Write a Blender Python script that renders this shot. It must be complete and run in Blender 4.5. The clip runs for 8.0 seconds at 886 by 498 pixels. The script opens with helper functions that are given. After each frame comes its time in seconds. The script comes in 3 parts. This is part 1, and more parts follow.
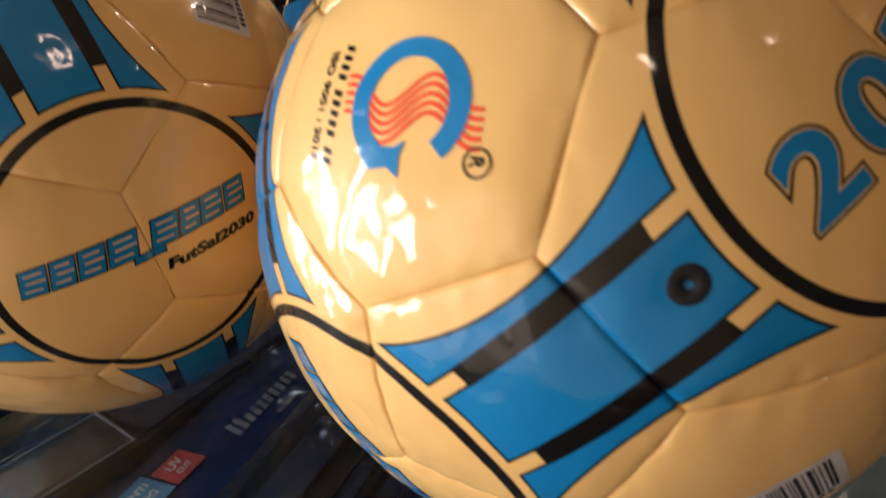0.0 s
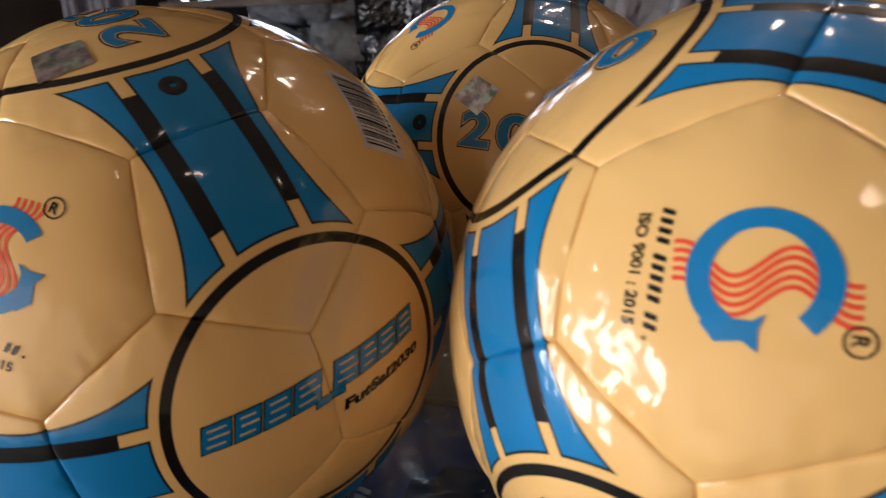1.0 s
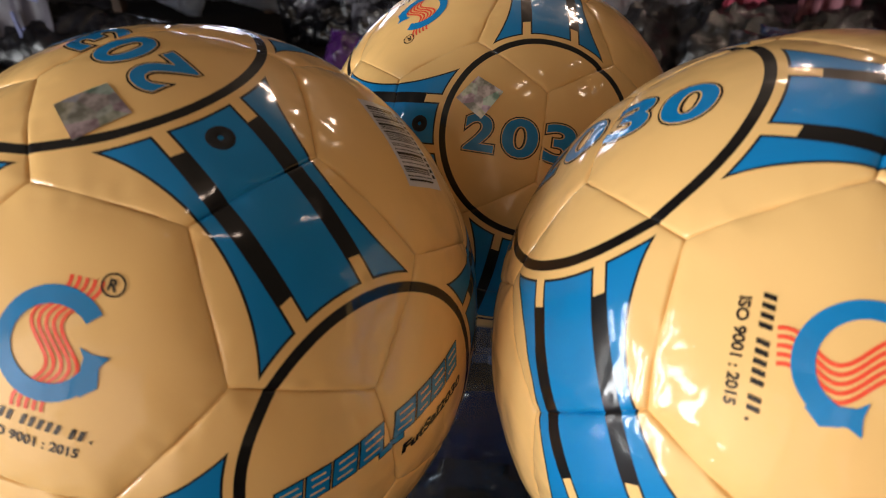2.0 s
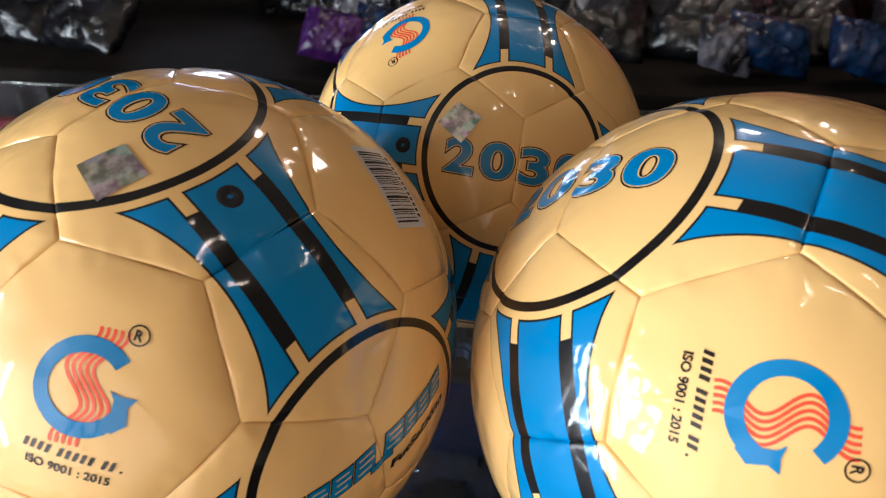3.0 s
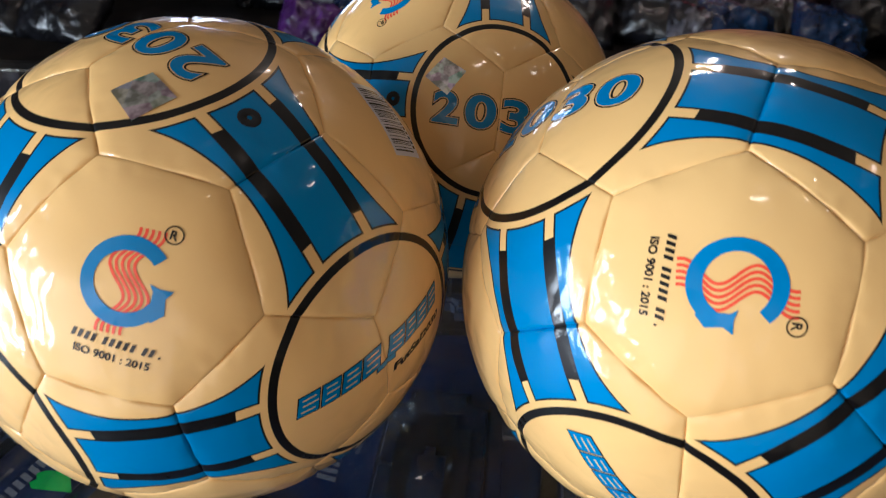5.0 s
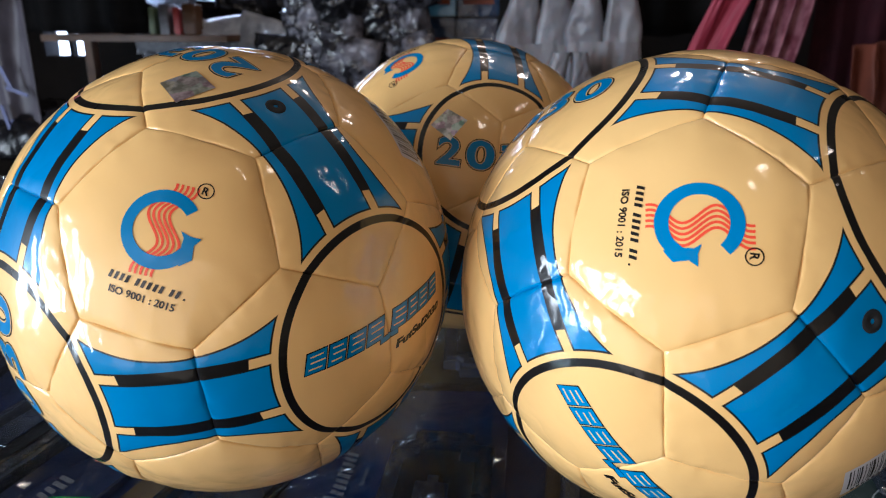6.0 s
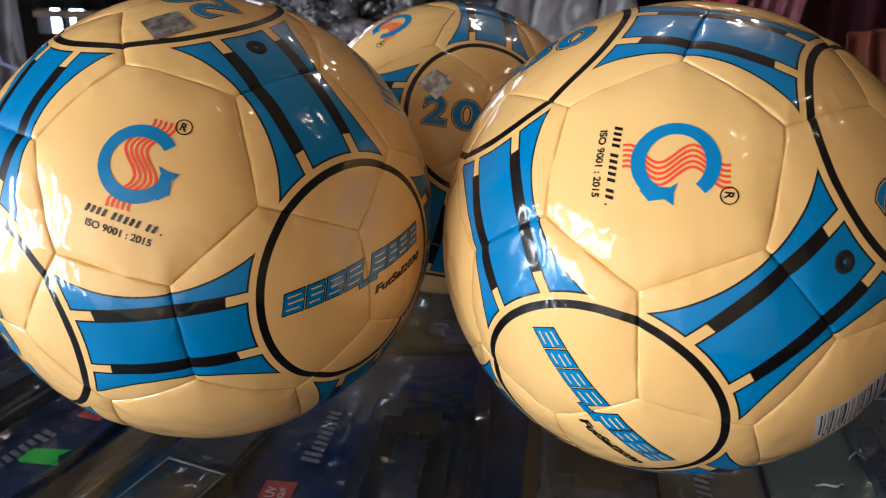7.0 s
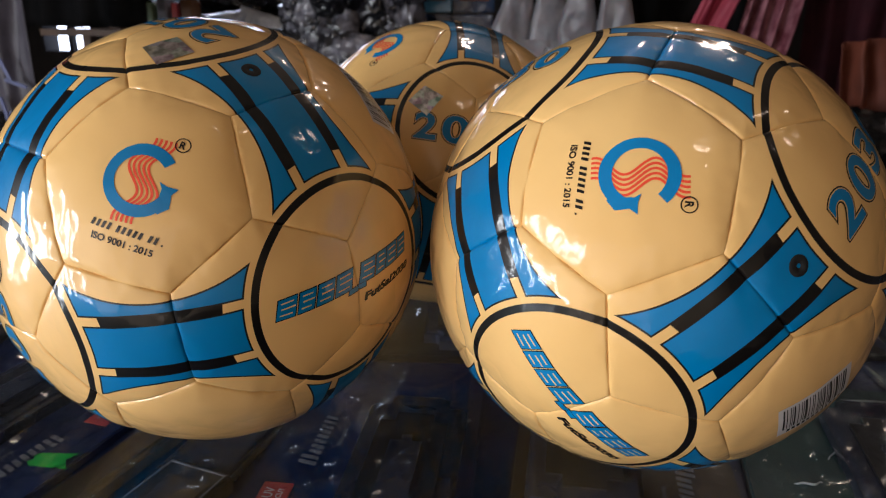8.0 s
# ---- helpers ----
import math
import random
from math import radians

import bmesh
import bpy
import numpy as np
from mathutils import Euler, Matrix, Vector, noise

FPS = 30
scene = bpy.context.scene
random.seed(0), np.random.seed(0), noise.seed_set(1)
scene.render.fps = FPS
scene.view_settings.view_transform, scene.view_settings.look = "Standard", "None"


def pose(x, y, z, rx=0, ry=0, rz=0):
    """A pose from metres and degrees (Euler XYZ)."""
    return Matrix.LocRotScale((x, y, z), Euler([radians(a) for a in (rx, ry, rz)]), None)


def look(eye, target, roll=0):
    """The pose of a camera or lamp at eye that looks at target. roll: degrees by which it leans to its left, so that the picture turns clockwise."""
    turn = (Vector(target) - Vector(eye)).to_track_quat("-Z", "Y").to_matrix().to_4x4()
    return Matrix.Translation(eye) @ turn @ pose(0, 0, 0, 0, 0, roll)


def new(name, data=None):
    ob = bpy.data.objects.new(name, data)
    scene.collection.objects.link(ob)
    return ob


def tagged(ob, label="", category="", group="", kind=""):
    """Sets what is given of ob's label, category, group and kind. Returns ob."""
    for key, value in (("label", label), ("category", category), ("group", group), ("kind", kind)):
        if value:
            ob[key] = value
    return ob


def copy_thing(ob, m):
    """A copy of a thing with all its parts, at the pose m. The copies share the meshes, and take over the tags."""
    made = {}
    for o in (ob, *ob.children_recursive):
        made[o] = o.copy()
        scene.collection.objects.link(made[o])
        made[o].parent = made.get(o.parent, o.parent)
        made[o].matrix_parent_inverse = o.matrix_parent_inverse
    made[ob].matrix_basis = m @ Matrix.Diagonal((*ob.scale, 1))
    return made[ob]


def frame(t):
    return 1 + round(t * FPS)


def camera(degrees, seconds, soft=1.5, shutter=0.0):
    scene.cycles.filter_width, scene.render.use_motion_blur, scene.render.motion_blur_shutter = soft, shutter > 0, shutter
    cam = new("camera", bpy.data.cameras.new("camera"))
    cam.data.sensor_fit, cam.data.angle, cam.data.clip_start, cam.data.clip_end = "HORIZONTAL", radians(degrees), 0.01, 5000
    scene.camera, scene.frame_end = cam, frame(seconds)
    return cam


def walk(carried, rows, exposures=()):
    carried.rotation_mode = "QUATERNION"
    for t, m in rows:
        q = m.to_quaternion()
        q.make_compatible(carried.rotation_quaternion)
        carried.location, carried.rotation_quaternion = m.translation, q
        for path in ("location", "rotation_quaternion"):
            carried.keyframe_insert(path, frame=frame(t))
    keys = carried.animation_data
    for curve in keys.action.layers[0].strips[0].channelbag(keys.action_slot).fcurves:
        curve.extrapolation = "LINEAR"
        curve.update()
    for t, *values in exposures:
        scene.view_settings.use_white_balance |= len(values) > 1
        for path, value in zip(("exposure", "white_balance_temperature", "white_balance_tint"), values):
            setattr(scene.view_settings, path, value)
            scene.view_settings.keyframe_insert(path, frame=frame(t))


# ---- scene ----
cam = camera(63.93, 8.0, soft=1.0, shutter=0.4)
ROWS = [
    (0.0, 0.1398, -0.2039, 0.1835, 64.44, 4.02, 21.33),
    (0.5, 0.1070, -0.2175, 0.1994, 68.00, 4.00, 16.50),
    (1.0, 0.0605, -0.2149, 0.2046, 69.14, 2.34, 15.40),
    (1.5, 0.0421, -0.2082, 0.2079, 69.02, 0.95, 13.23),
    (2.0, 0.0196, -0.2091, 0.2349, 63.55, 0.86, 8.74),
    (2.2, 0.0171, -0.2113, 0.2463, 62.68, 0.12, 7.98),
    (3.3, 0.0179, -0.2210, 0.2673, 59.60, -0.37, 6.84),
    (3.5, 0.0156, -0.2223, 0.2625, 59.00, -0.45, 6.71),
    (4.0, 0.0141, -0.2312, 0.2616, 59.37, -0.59, 5.63),
    (4.5, 0.0143, -0.2376, 0.2625, 59.55, -0.60, 5.15),
    (5.0, 0.0152, -0.2567, 0.2554, 60.63, -0.44, 4.82),
    (5.2, 0.0158, -0.2696, 0.2465, 63.54, -0.31, 4.74),
    (6.3, 0.0269, -0.3093, 0.2036, 73.92, -0.23, 6.06),
    (6.5, 0.0259, -0.3097, 0.2017, 74.57, -0.43, 5.88),
    (7.0, 0.0316, -0.3099, 0.1948, 71.39, -1.09, 5.69),
    (7.5, 0.0371, -0.3167, 0.1956, 71.19, -0.83, 5.73),
    (8.0, 0.0413, -0.3249, 0.1989, 72.32, -0.51, 5.93),
]
BALLS = [
    (-0.1032, 0.0000, -2.66, 10.48, -124.72),
    (0.1032, -0.0000, -37.11, -47.36, -175.55),
    (-0.0108, 0.1845, 25.97, -64.28, 78.45),
]
# what the camera's picture does on the way
EXPOSURES = [
    (0.0, 0.45, 6200, 22), (0.5, 0.54, 6000, 17), (1.0, 0.01, 5980, 22), (1.5, -0.17, 6180, 25),
    (2.0, 0.31, 6000, 20), (3.5, 0.78, 5320, 16), (4.0, 0.81, 5270, 16), (4.5, 0.48, 5170, 16),
    (5.0, 0.43, 5170, 16), (6.5, 0.43, 5250, 17), (7.0, 0.39, 5600, 18), (7.5, 0.16, 5770, 20),
    (8.0, 0.04, 5750, 20),
]
walk(cam, [(t, pose(x, y, z, rx, ry, rz)) for t, x, y, z, rx, ry, rz in ROWS], EXPOSURES)

cam.data.dof.use_dof, cam.data.dof.focus_distance, cam.data.dof.aperture_fstop = True, 0.28, 20.0

# ---- light ----
world = bpy.data.worlds.new("shop_air")
scene.world = world
world.use_nodes = True
world.node_tree.nodes["Background"].inputs[0].default_value = (0.75, 0.85, 1.0, 1)
world.node_tree.nodes["Background"].inputs[1].default_value = 0.005


def area(name, size, size_y, power, colour, m):
    lamp = bpy.data.lights.new(name, "AREA")
    lamp.shape, lamp.size, lamp.size_y, lamp.energy, lamp.color = "RECTANGLE", size, size_y, power, colour
    ob = new(name, lamp)
    ob.matrix_world = m
    return ob


# daylight from the shop's open front, and the bulbs under the ceiling
# openings between the posts of the shop front: y from, y to, z from, z to
SHOP_FRONT = [(-2.34, -2.04, -0.60, 0.95), (-1.72, -1.36, -0.40, 0.75), (-1.10, -0.90, -0.65, 1.05), (-0.60, -0.30, -0.35, 0.60)]
for y0, y1, z0, z1 in SHOP_FRONT:
    mid = Vector((-2.28, (y0 + y1) / 2, (z0 + z1) / 2))
    area("daylight_in_shop_front", y1 - y0, z1 - z0, 70 * (y1 - y0) * (z1 - z0), (0.96, 0.985, 0.87), look(mid, mid + Vector((1, 0, 0))))
# unseen fill lamps behind the camera: x from, x to, z from, z to
FRONT_FILL = [(-1.95, -1.05, -0.93, 1.0), (-0.95, -0.05, -0.93, 1.0)]
for x0, x1, z0, z1 in FRONT_FILL:
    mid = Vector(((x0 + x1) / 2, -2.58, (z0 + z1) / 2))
    area("front_fill_light", x1 - x0, z1 - z0, (6.0 if x0 < -1 else 4.0) * (x1 - x0) * (z1 - z0), (1.0, 0.81, 0.58), look(mid, mid + Vector((0, 1, 0))))
area("daylight_in_back_window", 0.48, 0.42, 0.8, (0.9, 0.95, 1.0), look((-1.11, 2.59, 0.53), (-1.11, 0, 0.40)))
BULBS = [(30, 45, 8.0), (9, 49, 8.0), (92, 47, 2.0), (140, 62, 2.0)]
bulb_places = []
for az, el, power in BULBS:
    away = 1.62 / math.tan(radians(el))
    place = Vector((away * math.sin(radians(az)), away * math.cos(radians(az)), 1.72))
    bulb_places.append(place)
    lamp = bpy.data.lights.new("bulb_light", "POINT")
    lamp.energy, lamp.color, lamp.shadow_soft_size = power, (1.0, 0.77, 0.53), 0.05
    new("bulb_light", lamp).location = place - Vector((0, 0, 0.07))


# ---- materials ----
def material(name, colour, rough=0.5, metal=0.0, coat=0.0):
    m = bpy.data.materials.new(name)
    m.use_nodes = True
    b = m.node_tree.nodes["Principled BSDF"]
    b.inputs["Base Color"].default_value = (*colour, 1)
    b.inputs["Roughness"].default_value = rough
    b.inputs["Metallic"].default_value = metal
    b.inputs["Coat Weight"].default_value = coat
    b.inputs["Coat Roughness"].default_value = 0.04
    return m


class Nodes:
    """Short hand for the nodes of one material."""

    def __init__(self, m):
        self.tree = m.node_tree
        self.bsdf = self.tree.nodes["Principled BSDF"]

    def link(self, value, socket):
        if isinstance(value, (int, float)):
            socket.default_value = value
        elif isinstance(value, tuple):
            socket.default_value = value if len(value) == 4 or socket.type == "VECTOR" else (*value, 1)
        else:
            self.tree.links.new(value, socket)

    def math(self, op, a, b=0.0, c=0.0):
        n = self.tree.nodes.new("ShaderNodeMath")
        n.operation = op
        for value, socket in zip((a, b, c), n.inputs):
            self.link(value, socket)
        return n.outputs[0]

    def vec(self, op, a, b=(0, 0, 0)):
        n = self.tree.nodes.new("ShaderNodeVectorMath")
        n.operation = op
        self.link(a, n.inputs[0])
        self.link(b, n.inputs[1])
        return n.outputs[0]

    def coords(self, which="Object"):
        return self.tree.nodes.new("ShaderNodeTexCoord").outputs[which]

    def noise(self, vector, scale, detail=3.0, rough=0.5):
        n = self.tree.nodes.new("ShaderNodeTexNoise")
        n.inputs["Scale"].default_value, n.inputs["Detail"].default_value, n.inputs["Roughness"].default_value = scale, detail, rough
        self.link(vector, n.inputs["Vector"])
        return n.outputs[0]

    def voronoi(self, vector, scale, out="Color"):
        n = self.tree.nodes.new("ShaderNodeTexVoronoi")
        n.inputs["Scale"].default_value = scale
        self.link(vector, n.inputs["Vector"])
        return n.outputs[out]

    def mix(self, fac, a, b):
        n = self.tree.nodes.new("ShaderNodeMix")
        n.data_type = "RGBA"
        self.link(fac, n.inputs[0])
        self.link(a, n.inputs[6])
        self.link(b, n.inputs[7])
        return n.outputs[2]

    def ramp(self, fac, *stops):
        n = self.tree.nodes.new("ShaderNodeValToRGB")
        ramp = n.color_ramp
        while len(ramp.elements) < len(stops):
            ramp.elements.new(0.5)
        for e, (at, colour) in zip(ramp.elements, stops):
            e.position, e.color = at, (*colour, 1)
        self.link(fac, n.inputs[0])
        return n.outputs[0]

    def step(self, value, edge, soft):
        """0 below edge, 1 above it."""
        n = self.tree.nodes.new("ShaderNodeMapRange")
        n.inputs[1].default_value, n.inputs[2].default_value = edge - soft, edge + soft
        self.link(value, n.inputs[0])
        return n.outputs[0]

    def bump(self, height, strength, distance=0.001, normal=None):
        n = self.tree.nodes.new("ShaderNodeBump")
        n.inputs["Strength"].default_value, n.inputs["Distance"].default_value = strength, distance
        self.link(height, n.inputs["Height"])
        if normal is not None:
            self.link(normal, n.inputs["Normal"])
        self.tree.links.new(n.outputs[0], self.bsdf.inputs["Normal"])
        return n.outputs[0]

    def colour(self, value):
        self.link(value, self.bsdf.inputs["Base Color"])


CREAM, BLUE, BLACK = (0.80, 0.495, 0.18), (0.0015, 0.185, 0.455), (0.004, 0.003, 0.003)


def film_relief(k, p):
    """The slight waves of the glossy film over the panels, and its fine grain."""
    k.bump(k.noise(p, 420, 2.0, 0.5), 0.05, 0.0004)
    def ridges(scale, detail):
        """Sharp folds: high along thin lines."""
        return k.math("SUBTRACT", 1.0, k.math("MULTIPLY", k.math("ABSOLUTE", k.math("SUBTRACT", k.noise(p, scale, detail, 0.6), 0.5)), 5.0))
    waves = k.noise(p, 22, 2.0, 0.5)
    folds = k.math("ADD", k.math("MULTIPLY", k.math("ABSOLUTE", k.math("SUBTRACT", k.noise(p, 17, 3.0, 0.6), 0.5)), 0.9), k.math("MULTIPLY", k.math("MAXIMUM", ridges(33, 3.0), 0.0), 0.045))
    # fine crinkles come in patches
    patch = k.step(k.noise(p, 14, 2.0), 0.52, 0.06)
    crinkles = k.math("MULTIPLY", k.math("MAXIMUM", ridges(58, 2.0), 0.0), k.math("MULTIPLY", patch, 0.034))
    n = k.tree.nodes.new("ShaderNodeBump")
    n.inputs["Strength"].default_value, n.inputs["Distance"].default_value = 0.9, 0.004
    k.link(k.math("ADD", k.math("ADD", waves, folds), crinkles), n.inputs["Height"])
    k.tree.links.new(n.outputs[0], k.bsdf.inputs["Coat Normal"])
    k.bsdf.inputs["Coat Roughness"].default_value = 0.095
    k.bsdf.inputs["Specular IOR Level"].default_value = 0.16


def printed_leather():
    """Cream synthetic leather with six black rings and twelve blue bands with black stripes printed on it."""
    m = material("printed_leather", CREAM, 0.42, 0.0, 0.9)
    k = Nodes(m)
    p = k.coords()
    unit = k.vec("ABSOLUTE", k.vec("NORMALIZE", p))
    split = k.tree.nodes.new("ShaderNodeSeparateXYZ")
    k.link(unit, split.inputs[0])
    x, y, z = split.outputs
    big = k.math("MAXIMUM", k.math("MAXIMUM", x, y), z)
    small = k.math("MINIMUM", k.math("MINIMUM", x, y), z)
    mid = k.math("SUBTRACT", k.math("ADD", k.math("ADD", x, y), z), k.math("ADD", big, small))
    turn = 180 / math.pi
    ring = k.math("MULTIPLY", k.math("ARCCOSINE", big), turn)
    across = k.math("MULTIPLY", k.math("ARCSINE", small), turn)
    along = k.math("SUBTRACT", 45.0, k.math("MULTIPLY", k.math("ARCTAN2", mid, big), turn))
    rim = k.math("MULTIPLY_ADD", k.math("MULTIPLY", along, along), 0.0112, 10.2)
    end = k.math("SUBTRACT", ring, 28.15)
    centre = k.math("MINIMUM", k.math("SUBTRACT", 5.45, across), end)
    side = k.math("MINIMUM", k.math("MINIMUM", k.math("SUBTRACT", across, 7.5), k.math("SUBTRACT", rim, across)), end)
    inside = k.math("MAXIMUM", centre, side)
    edge = 0.06
    blue = k.step(inside, 0.42, edge)
    line = k.step(inside, 0.0, edge)
    stripe = k.math("MULTIPLY", k.math("MULTIPLY", k.step(across, 5.15, edge), k.math("SUBTRACT", 1.0, k.step(across, 7.8, edge))), k.step(ring, 32.5, edge))
    hoop = k.math("MULTIPLY", k.step(ring, 25.0, edge), k.math("SUBTRACT", 1.0, k.step(ring, 26.75, edge)))
    black = k.math("MAXIMUM", k.math("MAXIMUM", line, stripe), hoop)
    worn = k.noise(p, 9, 3.0)
    cream = k.ramp(worn, (0.3, (0.82, 0.52, 0.195)), (0.7, (0.78, 0.475, 0.168)))
    k.colour(k.mix(blue, k.mix(black, cream, (*BLACK, 1)), (*BLUE, 1)))
    k.link(k.math("MULTIPLY_ADD", k.noise(p, 60, 3.0), 0.16, 0.34), k.bsdf.inputs["Roughness"])
    film_relief(k, p)
    return m


def ink(name, colour, rough=0.42):
    m = material(name, colour, rough, 0.0, 0.9)
    k = Nodes(m)
    p = k.coords()
    k.colour(k.mix(k.noise(p, 300, 2.0), tuple(c * 0.9 for c in colour), tuple(min(1, c * 1.08) for c in colour)))
    film_relief(k, p)
    return m


LEATHER = printed_leather()
INK_BLUE, INK_BLACK, INK_RED, INK_CREAM = ink("blue_ink", BLUE), ink("black_ink", BLACK), ink("red_ink", (0.80, 0.075, 0.030)), ink("cream_ink", CREAM)
RUBBER = material("valve_rubber", (0.004, 0.004, 0.005), 0.8)


# ---- the balls ----
R = 0.1
PHI = (1 + 5 ** 0.5) / 2


def solid():
    """The corners of a truncated icosahedron, its twelve pentagons and twenty hexagons, each round its middle."""
    corners = []
    for base in ((0, 3 * PHI, 1), (1, 2 * PHI, 2 + PHI), (PHI, PHI ** 3, 2)):
        for turn in range(3):
            b = base[turn:] + base[:turn]
            for sx in (1, -1):
                for sy in (1, -1):
                    for sz in (1, -1):
                        v = (b[0] * sx, b[1] * sy, b[2] * sz)
                        if not any(sum((p - q) ** 2 for p, q in zip(v, w)) < 1e-6 for w in corners):
                            corners.append(v)
    corners = [Vector(v) for v in corners]
    middles = []
    for s in (1, -1):
        for q in (1, -1):
            middles += [(Vector(v), 5) for v in ((0, s, q * PHI), (s, q * PHI, 0), (q * PHI, 0, s))]
    # the pentagons' middles are the corners of an icosahedron; take the one of both hands that fits
    def ring_of(middle, n):
        u = middle.normalized()
        far = max(c.dot(u) for c in corners)
        return [c for c in corners if c.dot(u) > far - 1e-4]
    if len(ring_of(middles[0][0], 5)) != 5:
        middles = [(Vector((v.x, v.z, v.y)), n) for v, n in middles]
    fives = [v for v, n in middles]
    near = min((a - b).length for a in fives for b in fives if a is not b) + 1e-4
    for i, a in enumerate(fives):
        for j in range(i):
            for l in range(j):
                b, c = fives[j], fives[l]
                if max((a - b).length, (b - c).length, (a - c).length) < near:
                    middles.append((a + b + c, 6))
    faces = []
    for middle, n in middles:
        u = middle.normalized()
        side = u.orthogonal().normalized()
        other = u.cross(side)
        ring = sorted(ring_of(middle, n), key=lambda c: math.atan2(c.dot(other), c.dot(side)))
        faces.append((u, [c.normalized() for c in ring]))
    return faces


FACES = solid()


def seam_distance(u, ring):
    """Degrees from the direction u to the nearest seam of the panel with these corners."""
    best = 90.0
    for a, b in zip(ring, ring[1:] + ring[:1]):
        best = min(best, math.degrees(math.asin(max(-1, min(1, u.dot(a.cross(b).normalized()))))))
    return max(best, 0.0)


VALVE = Vector((-0.004, 0.538, 0.8425)).normalized()


def height(u, d):
    """The radius of the ball's skin in the direction u, d degrees from the nearest seam: padded panels, sunk seams."""
    tight = max(0.0, min(1.0, 0.5 + 0.9 * noise.noise(u * 5.3 + Vector((3, 1, 7)))))
    crease = max(0.15, min(1.0, 0.55 + 1.1 * noise.noise(u * 13.0)))
    dip = 0.0012 * math.exp(-(d / 0.8) ** 2) + 0.0095 * crease * math.exp(-(d / 0.17) ** 2) + (0.0030 + 0.0085 * tight) * max(0.0, 1 - d / 7) ** 2
    wave = (0.0032 * noise.noise(u * 6.0) + 0.0018 * noise.noise(u * 12.0)) * min(1.0, d / 3)
    pucker = (0.0042 * noise.noise(u * 22.0) + 0.0020 * noise.noise(u * 42.0)) * math.exp(-(d / 2.6) ** 2) * min(1.0, 0.3 + d)
    dimple = 0.0055 * math.exp(-(math.degrees(u.angle(VALVE)) / 4.5) ** 2)
    return R * (1.0035 - dip - dimple + wave + pucker)


def skin(u):
    u = u.normalized()
    d = max(seam_distance(u, ring) if middle.dot(u) > 0.85 else 0.0 for middle, ring in FACES if middle.dot(u) > 0.85)
    return height(u, d)


def mesh_object(name, bm, mat, parent=None, label="", smooth=True):
    me = bpy.data.meshes.new(name)
    bm.to_mesh(me)
    bm.free()
    for poly in me.polygons:
        poly.use_smooth = smooth
    if mat:
        me.materials.append(mat)
    ob = new(name, me)
    ob.parent = parent
    if label:
        ob["label"] = label
    return ob


def part(name, bm, mat, parent, label="", smooth=True):
    return mesh_object(name, bm, mat, parent, label, smooth)


STEPS = (0.0, 0.010, 0.022, 0.045, 0.08, 0.13, 0.19, 0.27, 0.38, 0.52, 0.68, 0.84, 1.0)


def panel(name, middle, ring, parent):
    bm = bmesh.new()
    n = len(ring)
    across = 26
    rows = []
    for s in STEPS[:-1]:
        row = []
        for i in range(n):
            a, b = ring[i], ring[(i + 1) % n]
            for j in range(across):
                f = j / across
                rim = a.lerp(b, f).normalized()
                u = rim.lerp(middle, s).normalized()
                row.append(bm.verts.new(u * height(u, seam_distance(u, ring))))
        rows.append(row)
    top = bm.verts.new(middle * height(middle, seam_distance(middle, ring)))
    m = n * across
    for lower, upper in zip(rows, rows[1:]):
        for i in range(m):
            bm.faces.new((lower[i], lower[(i + 1) % m], upper[(i + 1) % m], upper[i]))
    for i in range(m):
        bm.faces.new((rows[-1][i], rows[-1][(i + 1) % m], top))
    return part(name, bm, LEATHER, parent)


def frame_at(n, up):
    n = Vector(n).normalized()
    up = Vector(up)
    up = (up - n * up.dot(n)).normalized()
    return n, up.cross(n), up


def wrap(bm, place, lift):
    """Lay a flat mesh, drawn in millimetres, on the skin at a place (normal, right, up)."""
    n, right, up = place
    for v in bm.verts:
        u = (n * 100 + right * v.co.x + up * v.co.y).normalized()
        v.co = u * (skin(u) + lift * 0.5)
    return bm


def refine(bm, size):
    bmesh.ops.triangulate(bm, faces=bm.faces[:])
    for _ in range(6):
        long = [e for e in bm.edges if e.calc_length() > size]
        if not long:
            break
        bmesh.ops.subdivide_edges(bm, edges=long, cuts=1)
        bmesh.ops.triangulate(bm, faces=[f for f in bm.faces if len(f.verts) > 3])
    return bm


def shape(*loops, size=2.2):
    bm = bmesh.new()
    for loop in loops:
        bm.faces.new([bm.verts.new((x, y, 0)) for x, y in loop])
    return refine(bm, size)


def ribbon(points, widths):
    """A strip along points, as wide as given at each."""
    bm = bmesh.new()
    left, right = [], []
    for i, (x, y) in enumerate(points):
        a, b = points[max(i - 1, 0)], points[min(i + 1, len(points) - 1)]
        tx, ty = b[0] - a[0], b[1] - a[1]
        l = math.hypot(tx, ty)
        w = widths[i] / 2 if isinstance(widths, list) else widths / 2
        left.append(bm.verts.new((x - ty / l * w, y + tx / l * w, 0)))
        right.append(bm.verts.new((x + ty / l * w, y - tx / l * w, 0)))
    for i in range(len(points) - 1):
        bm.faces.new((left[i], right[i], right[i + 1], left[i + 1]))
    return bm


def join(*meshes):
    bm = bmesh.new()
    for other in meshes:
        table = {}
        for v in other.verts:
            table[v] = bm.verts.new(v.co)
        for f in other.faces:
            bm.faces.new([table[v] for v in f.verts])
        other.free()
    return bm


